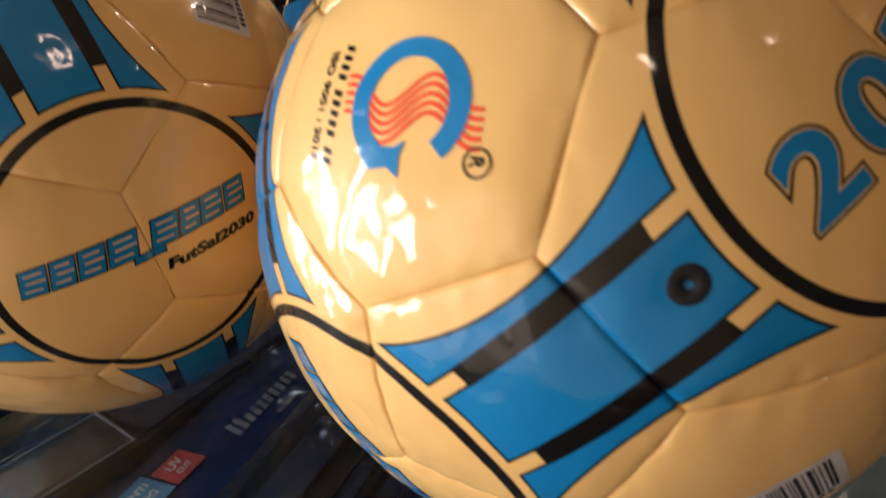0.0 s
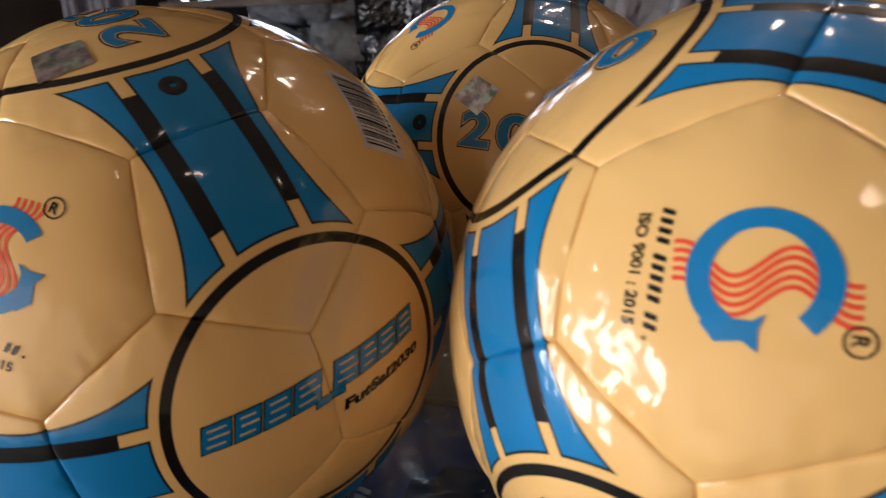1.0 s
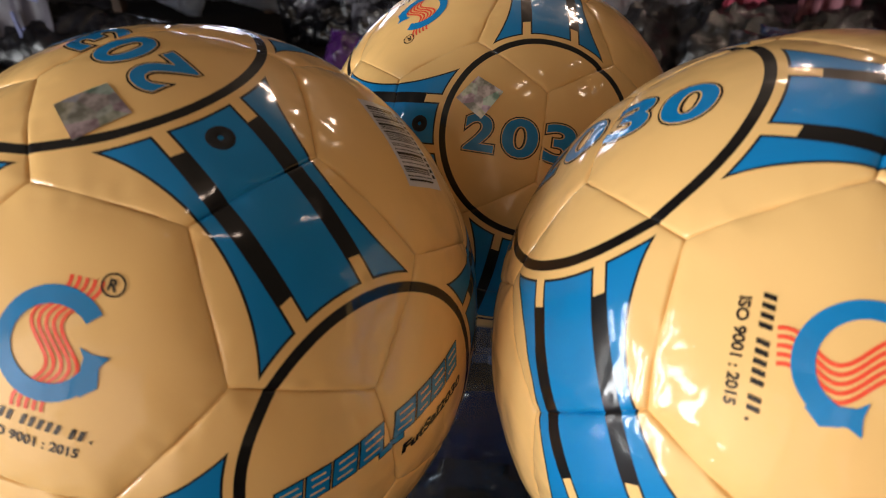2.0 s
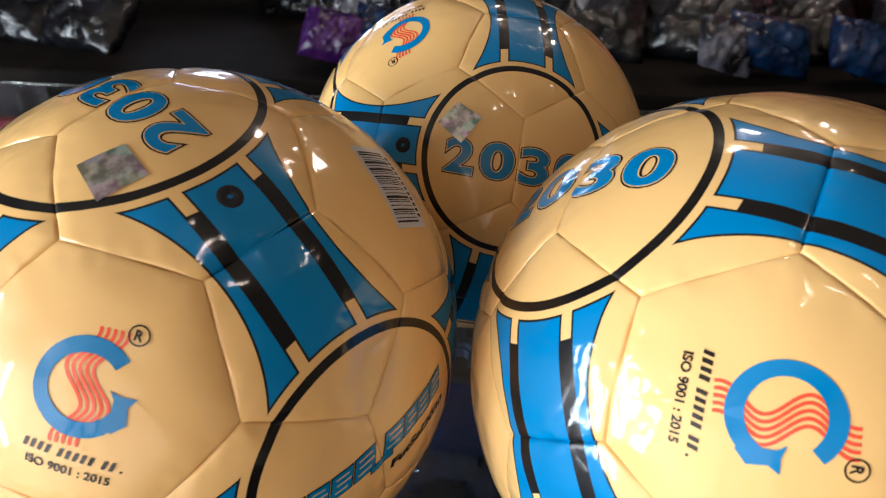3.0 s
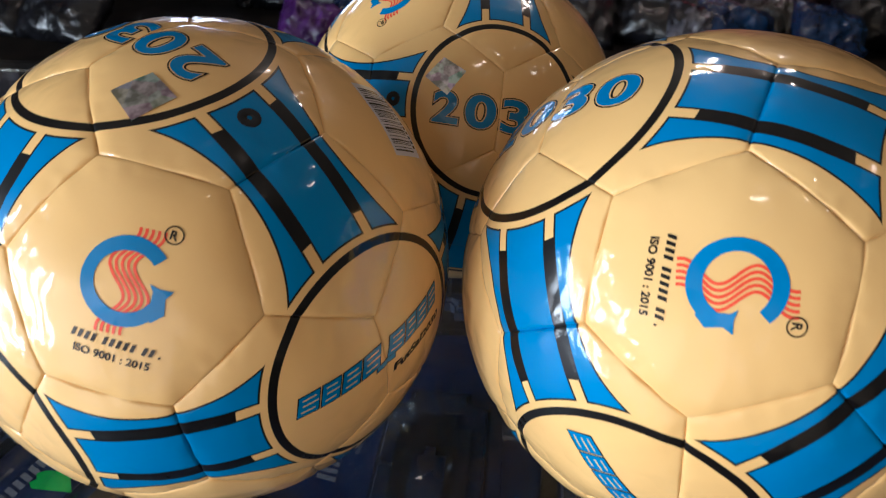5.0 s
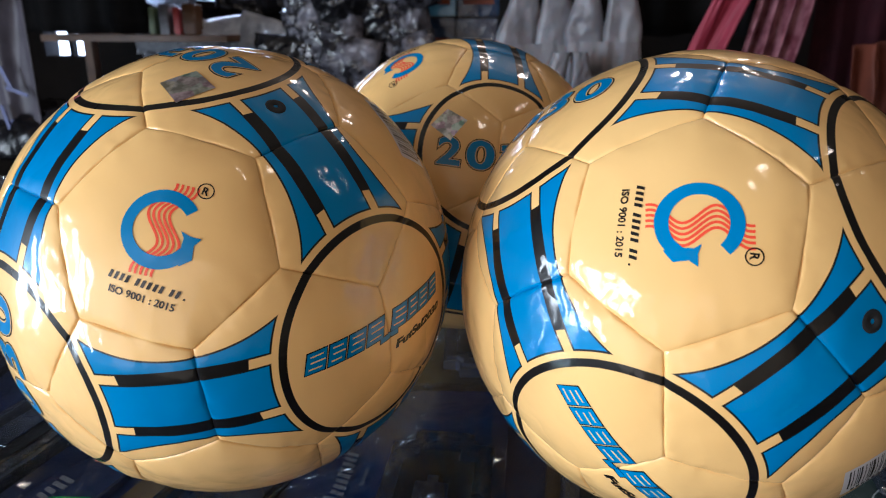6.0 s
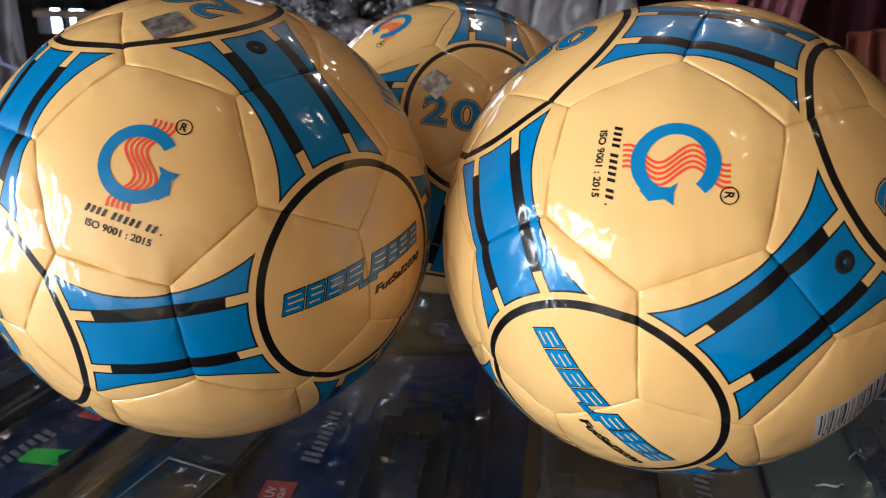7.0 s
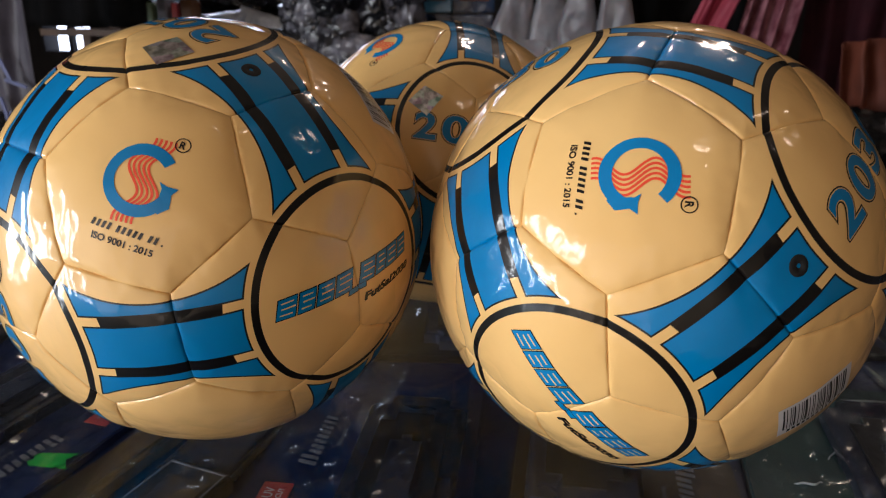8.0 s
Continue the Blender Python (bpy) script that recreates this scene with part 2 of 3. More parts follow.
def letters(text, size, width, offset=0.0, shear=0.0, at=(0, 0), turn=0.0):
    """Text in the built-in font as a flat mesh in millimetres, centred at a point and stretched to a width."""
    curve = bpy.data.curves.new("letters", "FONT")
    curve.body, curve.size, curve.offset, curve.shear, curve.align_x = text, 1.0, offset / size * 0.73, shear, "CENTER"
    curve.resolution_u = 5
    ob = new("letters", curve)
    me = bpy.data.meshes.new_from_object(ob.evaluated_get(bpy.context.evaluated_depsgraph_get()))
    bpy.data.objects.remove(ob)
    bpy.data.curves.remove(curve)
    bm = bmesh.new()
    bm.from_mesh(me)
    bpy.data.meshes.remove(me)
    xs = [v.co.x for v in bm.verts]
    ys = [v.co.y for v in bm.verts]
    # capitals are 0.73 of the font's size high
    mid_x, mid_y = (min(xs) + max(xs)) / 2, 0.36
    sx = (width + 2 * offset) / (max(xs) - min(xs))
    sy = size / 0.73
    c, s = math.cos(math.radians(turn)), math.sin(math.radians(turn))
    for v in bm.verts:
        x, y = (v.co.x - mid_x) * sx, (v.co.y - mid_y) * sy
        v.co = (at[0] + c * x - s * y, at[1] + s * x + c * y, 0)
    return refine(bm, 2.5)


def disc(x, y, r, hole=0.0, n=40):
    if hole:
        pts = [(x + (r + hole) / 2 * math.cos(a), y + (r + hole) / 2 * math.sin(a)) for a in [math.tau * i / n for i in range(n + 1)]]
        return ribbon(pts, r - hole)
    return shape([(x + r * math.cos(math.tau * i / n), y + r * math.sin(math.tau * i / n)) for i in range(n)])


def slanted(x, y, w, h, slant=2.2):
    """A letter-sized slanted block."""
    return [(x - slant / 2, y), (x + w - slant / 2, y), (x + w + slant / 2, y + h), (x + slant / 2, y + h)]


def football():
    ball = new("football")
    tagged(ball, "glossy cream futsal ball with blue bands on glass counter", "ball", "futsal balls on the counter")
    for middle, ring in FACES:
        panel("hexagon_panel" if len(ring) == 6 else "pentagon_panel", middle, ring, ball)
    # year numbers in two of the rings
    for axis, top, shift in (((0, 0, 1), (1, 0, 0), -1.7), ((1, 0, 0), (0, -1, 0), 1.2)):
        ring_place = frame_at(axis, top)
        for digit, x, wide in (("2", -29.0, 13.4), ("0", -10.2, 15.0), ("3", 8.2, 13.4), ("0", 27.2, 15.0)):
            for name, mat, grow, lift in (("digit_outline", INK_BLACK, 1.55, 0.0002), ("digit_border", INK_CREAM, 0.98, 0.00032), ("digit", INK_BLUE, 0.62, 0.00044)):
                part(name, wrap(letters(digit, 16.6, wide, grow, at=(x, shift)), ring_place, lift), mat, ball)
    # the word mark in the third ring, as slanted blocks, and the line below it
    ring_place = frame_at((0, 1, 0), (0, 0, 1))
    blocks = [(x, 0.4, w, 8.6, 3.0) for x, w in ((-38.5, 8.6), (-28.6, 7.4), (-20.0, 7.8), (-11.0, 8.6), (2.2, 8.2), (11.4, 6.8), (18.8, 8.2), (28.2, 8.4))] + [(-5.4, -1.7, 9.5, 1.9, 0.6)]
    for x, y, w, h, slant in blocks:
        for name, mat, grow, lift in (("wordmark_edge", INK_BLACK, 0.45, 0.0002), ("wordmark_block", INK_BLUE, 0.0, 0.00034)):
            part(name, wrap(shape(slanted(x - grow, y - grow, w + 2 * grow, h + 2 * grow, slant)), ring_place, lift), mat, ball)
    for x, y, w, h, slant in blocks[:-1]:
        lean = slant / h
        for base, tall, left, wide in ((1.5, 0.55, 1.4, w - 2.8), (h * 0.48, 0.6, 1.8, w - 2.1), (h - 2.0, 0.55, 1.4, w - 2.8)):
            shift = lean * (base - h / 2 + tall / 2)
            part("wordmark_line", wrap(shape(slanted(x + left + shift, y + base, wide, tall, lean * tall)), ring_place, 0.00046), INK_CREAM, ball)
    part("product_line", wrap(letters("FutSal2030", 3.6, 34, 0.25, 0.2, at=(19.5, -6.6)), ring_place, 0.0003), INK_BLACK, ball, "small black print")
    # the valve in one band
    v = VALVE
    bm = bmesh.new()
    n, right, up = frame_at(v, (1, 0, 0))
    rows = []
    for r, h in ((3.9, 0.08), (3.7, 0.22), (2.8, 0.3), (0.9, 0.3), (0.7, -0.5)):
        rows.append([bm.verts.new((n * 100 + (right * math.cos(a) + up * math.sin(a)) * r).normalized() * (skin(v) + h / 1000)) for a in [math.tau * i / 24 for i in range(24)]])
    for low, high in zip(rows, rows[1:]):
        for i in range(24):
            bm.faces.new((low[i], low[(i + 1) % 24], high[(i + 1) % 24], high[i]))
    bm.faces.new(rows[-1])
    part("valve", bm, RUBBER, ball, "black rubber valve")
    # barcode label
    place = frame_at((-1, 1, 1), (1.75, 0.5, 1.25))
    label = part("barcode_label", wrap(shape([(-17, -11), (17, -11), (17, 11), (-17, 11)]), place, 0.00025), PAPER, ball, "white paper label with barcode")
    rng = random.Random(5)
    x, bars = -15.0, []
    while x < 14.5:
        w = rng.choice((0.35, 0.35, 0.7, 1.05))
        bars.append([(x, -6.5), (x + w, -6.5), (x + w, 9.5), (x, 9.5)])
        x += w + rng.choice((0.4, 0.4, 0.8, 1.1))
    bars += [[(-13 + 2.2 * i, -9.8), (-11.6 + 2.2 * i, -9.8), (-11.6 + 2.2 * i, -7.6), (-13 + 2.2 * i, -7.6)] for i in range(12)]
    for bar in bars:
        part("printed_bar", wrap(shape(bar, size=4), place, 0.00045), INK_BLACK, label)
    return ball


def emblem(ball, turned, shift):
    """The printed emblem on one hexagon: an open blue ring with a foot, crossed by five red waves, and two lines of print."""
    n, right, up = frame_at((1, 1, 1), (0, 0, 1))
    tilt = radians(25 - turned)
    place = (n, right * math.cos(tilt) - up * math.sin(tilt), right * math.sin(tilt) + up * math.cos(tilt))
    n2 = (n * 100 + place[1] * shift[0] + place[2] * shift[1]).normalized()
    place = frame_at(n2, place[2])
    waves = []
    for i in range(5):
        x0 = (i - 2) * 1.82
        pts = []
        for j in range(41):
            y = 18.2 - j * 33.4 / 40
            pts.append((x0 + 1.0 - 3.6 * math.sin(radians(17 * (y - 1.5))) * math.exp(-((y - 1.5) / 22) ** 2), y + 0.10 * x0))
        waves.append(ribbon(pts, 0.92))
    part("emblem_wave", wrap(join(*waves), place, 0.00022), INK_RED, ball, "five wavy red printed lines")
    arc = [radians(47 + i * 272 / 48) for i in range(49)]
    pts = [(0.2 + 11.4 * math.cos(a), 1.3 + 11.4 * math.sin(a)) for a in arc]
    wide = [3.9 + 0.6 * math.sin(a) ** 2 for a in arc]
    foot = shape([(6.9, 2.7), (10.2, 1.9), (14.2, 2.3), (12.5, -0.6), (13.5, -5.4), (10.2, -8.6), (6.6, -5.6), (8.7, -2.6), (8.5, 0.6)])
    part("emblem_ring", wrap(join(ribbon(pts, wide), foot), place, 0.0004), INK_BLUE, ball, "open blue printed ring with a foot")
    part("registered_mark", wrap(join(disc(9.2, 18.5, 2.95, 2.5), letters("R", 2.9, 2.1, 0.12, at=(9.2, 18.5))), place, 0.0003), INK_BLACK, ball)
    for x, count in ((-11.4, 4), (-1.6, 5), (10.4, 2)):
        for i in range(count):
            part("printed_stroke", wrap(shape(slanted(x + i * 2.1, -19.3, 1.15, 2.7, 0.6)), place, 0.0003), INK_BLACK, ball)
    part("printed_stroke", wrap(shape(slanted(15.2, -19.3, 0.7, 0.7, 0.1)), place, 0.0003), INK_BLACK, ball)
    part("standard_line", wrap(letters("ISO 9001 : 2015", 2.6, 23.4, 0.1, at=(1.6, -22.8)), place, 0.0003), INK_BLACK, ball, "small black print")


PAPER = material("label_paper", (0.62, 0.60, 0.62), 0.4, 0.0, 0.5)
HOLOGRAM = material("hologram_foil", (0.6, 0.6, 0.62), 0.3, 0.9, 0.6)
hk = Nodes(HOLOGRAM)
hk.colour(hk.mix(0.82, hk.voronoi(hk.coords(), 160), hk.ramp(hk.noise(hk.coords(), 220, 2.0), (0.4, (0.30, 0.29, 0.30)), (0.6, (0.85, 0.82, 0.84)))))

first_ball = football()
balls = [first_ball]
for i, (x, y, rx, ry, rz) in enumerate(BALLS):
    m = pose(x, y, R, rx, ry, rz)
    if i:
        balls.append(copy_thing(first_ball, m))
    else:
        first_ball.matrix_basis = m
for ball, turned, shift in zip(balls, (0, 6, 0), ((0, 0), (-1.0, 3.3), (0, 0))):
    emblem(ball, turned, shift)
for ball, corners in ((balls[0], [(25.4, 20.7), (11.2, 24.6), (13.4, 40), (30.4, 37.5)]), (balls[2], [(13.4, 43.3), (25, 33.7), (17.7, 20.4), (4.2, 29)])):
    centre = (sum(c[0] for c in corners) / 4, sum(c[1] for c in corners) / 4)
    z_place = (Vector((0, 0, 1)), Vector((1, 0, 0)), Vector((0, 1, 0)))
    bm = shape(corners)
    part("hologram_sticker", wrap(bm, z_place, 0.0006), HOLOGRAM, ball, "silver holographic sticker")


# ---- more materials ----
def speckled(name, low, high, scale, rough=0.5, metal=0.0, bump=0.3, distance=0.002, coat=0.0, bump_scale=None, shine=0.5):
    """A surface that wavers between two colours, with relief."""
    m = material(name, low, rough, metal, coat)
    k = Nodes(m)
    p = k.coords()
    k.colour(k.ramp(k.noise(p, scale, 4.0), (0.35, low), (0.65, high)))
    k.bsdf.inputs["Specular IOR Level"].default_value = shine
    k.bump(k.noise(p, bump_scale or scale * 3, 4.0), bump, distance)
    return m


def crumpled(name, low, high, rough=0.12, transmission=0.0, scale=34):
    """Creased glossy plastic, its colour mottled from one tone to another."""
    m = material(name, low, rough, 0.0, 0.3)
    k = Nodes(m)
    p = k.coords()
    k.bsdf.inputs["Transmission Weight"].default_value = transmission
    cells = k.voronoi(p, scale, "Distance")
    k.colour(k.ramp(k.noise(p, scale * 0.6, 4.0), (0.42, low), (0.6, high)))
    first = k.bump(cells, 0.5, 0.010)
    k.bump(k.noise(p, scale * 4, 4.0), 0.5, 0.004, first)
    return m


def glass(name, tint=(1, 1, 1), rough=0.0):
    m = material(name, tint, rough)
    b = m.node_tree.nodes["Principled BSDF"]
    b.inputs["Transmission Weight"].default_value = 1.0
    b.inputs["IOR"].default_value = 1.22
    return m


# unseen side walls, darkened to hold back bounce light
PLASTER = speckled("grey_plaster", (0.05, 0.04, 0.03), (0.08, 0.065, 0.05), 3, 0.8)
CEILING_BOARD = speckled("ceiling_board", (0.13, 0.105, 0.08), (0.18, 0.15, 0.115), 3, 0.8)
# unseen front wall, lightened to bounce warm light onto the balls
BOUNCE_PLASTER = speckled("bounce_plaster", (0.74, 0.57, 0.38), (0.80, 0.64, 0.45), 3, 0.8)
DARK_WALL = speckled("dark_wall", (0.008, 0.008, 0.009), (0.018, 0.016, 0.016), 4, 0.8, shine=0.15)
# unseen floor, lightened to bounce light up under the balls
CONCRETE = speckled("concrete_floor", (0.44, 0.37, 0.28), (0.52, 0.44, 0.34), 6, 0.6)
WOOD = speckled("brown_wood", (0.10, 0.05, 0.025), (0.17, 0.085, 0.04), 12, 0.45)
DARK_WOOD = speckled("dark_wood", (0.006, 0.0045, 0.004), (0.012, 0.009, 0.007), 12, 0.8, shine=0.1)
COUNTER_GLASS = glass("counter_glass", (0.93, 0.97, 0.96))
NAVY = speckled("navy_card", (0.004, 0.012, 0.06), (0.008, 0.026, 0.115), 30, 0.35, coat=0.6)
BLACK_CARD = speckled("black_card", (0.006, 0.006, 0.008), (0.014, 0.014, 0.018), 30, 0.3, coat=0.6)
TEAL_CARD = speckled("teal_card", (0.004, 0.035, 0.045), (0.006, 0.06, 0.06), 25, 0.35, coat=0.6)
BROWN_CARD = speckled("brown_card", (0.035, 0.022, 0.014), (0.06, 0.038, 0.024), 25, 0.35, coat=0.6)
SMOKE = speckled("smoky_plastic", (0.014, 0.018, 0.034), (0.035, 0.042, 0.07), 20, 0.2, coat=0.7)
WHITE_PRINT = speckled("pale_print", (0.15, 0.15, 0.18), (0.24, 0.24, 0.28), 60, 0.4)
BRIGHT_PRINT = speckled("white_print", (0.68, 0.68, 0.68), (0.78, 0.78, 0.78), 60, 0.4)
RED_PRINT = speckled("red_label", (0.5, 0.05, 0.05), (0.6, 0.08, 0.07), 60, 0.4, coat=0.5)
BLUE_PRINT = speckled("pale_blue_label", (0.05, 0.22, 0.42), (0.08, 0.28, 0.5), 60, 0.4, coat=0.5)
GREEN = speckled("green_sticker", (0.01, 0.42, 0.05), (0.02, 0.5, 0.07), 40, 0.4, coat=0.4)
PALE_GREEN = speckled("pale_green_label", (0.16, 0.24, 0.12), (0.24, 0.32, 0.18), 60, 0.4)
# dark gaps and bright glints of the creases are painted into the mottled colour
FILM_GREY = crumpled("glint_mottled_plastic", (0.012, 0.011, 0.014), (0.15, 0.145, 0.175), 0.16)
# clear packets lit from behind: part of that brightness is in the colour
FILM_BACKLIT = crumpled("backlit_clear_plastic", (0.55, 0.58, 0.66), (0.85, 0.88, 0.95), 0.35, 0.6)
FILM_BLUE = crumpled("blue_pack_plastic", (0.003, 0.012, 0.045), (0.008, 0.035, 0.10), 0.2)
FILM_PURPLE = crumpled("purple_pack_plastic", (0.035, 0.006, 0.075), (0.08, 0.018, 0.14), 0.25)
FILM_DARK = crumpled("dark_pack_plastic", (0.003, 0.003, 0.004), (0.010, 0.010, 0.013), 0.25)
# grey-white bag hanging in shade: the shade is put into its dark colour
BAG_SHADED = speckled("shaded_bag_plastic", (0.035, 0.030, 0.042), (0.065, 0.057, 0.077), 14, 0.55, bump=0.6, distance=0.004, bump_scale=40)
BAG_WHITE = speckled("white_bag_plastic", (0.15, 0.14, 0.16), (0.25, 0.235, 0.26), 9, 0.42, bump=0.7, distance=0.004, bump_scale=40)
BAG_WHITE.node_tree.nodes["Principled BSDF"].inputs["Subsurface Weight"].default_value = 0.2
PINK = speckled("pink_cloth", (0.26, 0.02, 0.045), (0.36, 0.035, 0.07), 10, 0.6)
ROSE = speckled("rose_patterned_cloth", (0.12, 0.02, 0.035), (0.34, 0.14, 0.17), 34, 0.7)
MAROON = speckled("maroon_cloth", (0.022, 0.005, 0.009), (0.04, 0.008, 0.013), 10, 0.85, shine=0.15)
BLACK_CLOTH = speckled("black_cloth", (0.003, 0.003, 0.0035), (0.008, 0.0075, 0.008), 9, 0.85, bump=0.5, shine=0.12)
ORANGE = speckled("rust_orange_cloth", (0.10, 0.022, 0.010), (0.16, 0.036, 0.015), 12, 0.7)
WHITE_METAL = material("white_enamel", (0.8, 0.8, 0.8), 0.4)
SKY = material("daylight_outside", (0.8, 0.85, 0.95), 1.0)
SKY.node_tree.nodes["Principled BSDF"].inputs["Emission Color"].default_value = (0.85, 0.92, 1, 1)
SKY.node_tree.nodes["Principled BSDF"].inputs["Emission Strength"].default_value = 5


# ---- shapes ----
def add_box(bm, x0, x1, y0, y1, z0, z1):
    made = bmesh.ops.create_cube(bm, size=1)["verts"]
    for v in made:
        v.co = ((x0 + x1) / 2 + v.co.x * (x1 - x0), (y0 + y1) / 2 + v.co.y * (y1 - y0), (z0 + z1) / 2 + v.co.z * (z1 - z0))
    return made


def box(name, x0, x1, y0, y1, z0, z1, mat, bevel=0.0, parent=None, label=""):
    bm = bmesh.new()
    add_box(bm, x0, x1, y0, y1, z0, z1)
    if bevel:
        bmesh.ops.bevel(bm, geom=bm.edges[:], offset=bevel, segments=3, affect="EDGES")
    return mesh_object(name, bm, mat, parent, label, smooth=False)


def blocks(name, mat, *boxes):
    bm = bmesh.new()
    for b in boxes:
        add_box(bm, *b)
    return mesh_object(name, bm, mat, smooth=False)


# ---- the room ----
tagged(box("floor", -2.4, 2.4, -2.7, 2.7, -1.05, -0.95, CONCRETE), "grey concrete floor", "floor", kind="structure")
tagged(box("ceiling", -2.4, 2.4, -2.7, 2.7, 1.85, 1.95, CEILING_BOARD), "dull board ceiling", "ceiling", kind="structure")
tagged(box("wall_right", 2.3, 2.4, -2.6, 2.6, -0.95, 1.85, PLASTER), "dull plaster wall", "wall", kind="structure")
# unseen opening and post, added to hold the fill lamps
tagged(blocks("wall_front", BOUNCE_PLASTER, (-2.4, -1.97, -2.7, -2.6, -0.95, 1.85), (-0.03, 2.4, -2.7, -2.6, -0.95, 1.85), (-1.97, -0.03, -2.7, -2.6, 1.02, 1.85)),
       "unseen bounce wall with a wide opening for fill lamps", "wall", kind="structure")
tagged(blocks("trim", DARK_WOOD, (-1.04, -0.96, -2.69, -2.61, -0.95, 1.02)), "unseen dark post between the two fill lamps", "post", kind="structure")
edges = [-2.42] + [y for y0, y1, z0, z1 in SHOP_FRONT for y in (y0, y1)] + [-0.08]
posts = [(-2.39, -2.31, a, b, -0.95, 1.3) for a, b in zip(edges[::2], edges[1::2])]
posts += [(-2.38, -2.32, y0, y1, low, high) for y0, y1, z0, z1 in SHOP_FRONT for low, high in ((-0.95, z0), (z1, 1.3))]
tagged(blocks("trim", DARK_WOOD, *posts), "dark posts, sills and boards of the shop front", "post", kind="structure")
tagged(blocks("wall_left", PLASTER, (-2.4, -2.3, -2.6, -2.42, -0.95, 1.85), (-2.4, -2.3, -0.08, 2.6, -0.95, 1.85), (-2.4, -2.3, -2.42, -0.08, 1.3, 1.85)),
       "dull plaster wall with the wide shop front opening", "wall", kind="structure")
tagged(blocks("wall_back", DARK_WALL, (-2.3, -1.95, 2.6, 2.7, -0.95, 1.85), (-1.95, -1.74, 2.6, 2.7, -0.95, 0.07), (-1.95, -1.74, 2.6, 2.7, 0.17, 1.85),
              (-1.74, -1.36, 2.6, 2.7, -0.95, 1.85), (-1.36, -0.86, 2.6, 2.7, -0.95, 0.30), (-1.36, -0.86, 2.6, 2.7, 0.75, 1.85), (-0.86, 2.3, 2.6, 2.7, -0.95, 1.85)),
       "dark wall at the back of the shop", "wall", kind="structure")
tagged(blocks("window_1", DARK_WOOD, (-1.855, -1.84, 2.62, 2.66, 0.07, 0.17)), "small bright window with one bar", "window", kind="structure")
tagged(blocks("window_2", DARK_WOOD, (-1.12, -1.10, 2.62, 2.66, 0.30, 0.75)), "bright window with one bar", "window", kind="structure")
tagged(box("trim", -1.42, -0.80, 2.40, 2.599, 0.255, 0.283, DARK_WOOD, 0.002), "dark wooden ledge under the window", "ledge", kind="structure")
tagged(box("backdrop", -2.2, -0.6, 3.0, 3.02, -0.2, 1.2, SKY), "bright daylight outside", "sky", kind="structure")


def ceiling_bulb(place):
    lamp = new("ceiling_lamp")
    lamp.location = place
    tagged(lamp, "round glowing bulb in a white ceiling holder", "lamp", "bulbs under the ceiling")
    bm = bmesh.new()
    bmesh.ops.create_cone(bm, cap_ends=True, segments=24, radius1=0.03, radius2=0.045, depth=0.11)
    for v in bm.verts:
        v.co.z += 0.075
    part("holder", bm, WHITE_METAL, lamp)
    return lamp


for place in bulb_places:
    ceiling_bulb(place)

# ---- the glass counter ----
counter = new("display_counter")
counter.location = (0, 0.15, -0.95)
tagged(counter, "dark wooden display counter with a clear glass top", "counter")


def counter_part(name, x0, x1, y0, y1, z0, z1, mat, bevel=0.0, label=""):
    return box(name, x0, x1, y0 - 0.15, y1 - 0.15, z0 + 0.95, z1 + 0.95, mat, bevel, counter, label)


top = counter_part("glass_top", -1.1, 1.1, -0.27, 0.62, -0.007, 0.0, COUNTER_GLASS, 0.0015, "clear glass top")
top.visible_shadow = False
counter_part("shelf", -1.06, 1.06, -0.23, 0.58, -0.064, -0.046, DARK_WOOD)
counter_part("liner", -1.06, 1.06, -0.23, 0.58, -0.0458, -0.044, NAVY, 0, "dark navy lining sheet")
counter_part("front_panel", -1.1, 1.1, -0.27, -0.235, -0.95, -0.008, DARK_WOOD)
counter_part("back_panel", -1.1, 1.1, 0.585, 0.62, -0.95, -0.008, DARK_WOOD)
counter_part("side_panel", -1.1, -1.065, -0.234, 0.584, -0.95, -0.008, DARK_WOOD)
counter_part("side_panel", 1.065, 1.1, -0.234, 0.584, -0.95, -0.008, DARK_WOOD)


# ---- packs under the glass ----
def flat_word(width, height_mm, parent, mat, x, y, z, turn):
    """A word that cannot be read: a row of slanted strokes."""
    count = max(3, round(width / (height_mm * 0.62)))
    step = width / count
    for i in range(count):
        bm = bmesh.new()
        tall = height_mm * (1.25 if i in (0, 1) else 0.9)
        loop = slanted(-width / 2 + i * step, -height_mm / 2, step * 0.62, tall, height_mm * 0.25)
        c, s = math.cos(radians(turn)), math.sin(radians(turn))
        bm.faces.new([bm.verts.new(((x + (c * px - s * py)) / 1000, (y + (s * px + c * py)) / 1000, z)) for px, py in loop])
        part("printed_stroke", bm, mat, parent)


def flat_text(text, size, width, parent, mat, x, y, z, turn):
    bm = letters(text, size, width, 0.08, at=(0, 0), turn=turn)
    for v in bm.verts:
        v.co = ((x + v.co.x) / 1000, (y + v.co.y) / 1000, z)
    return part("printed_text", bm, mat, parent)


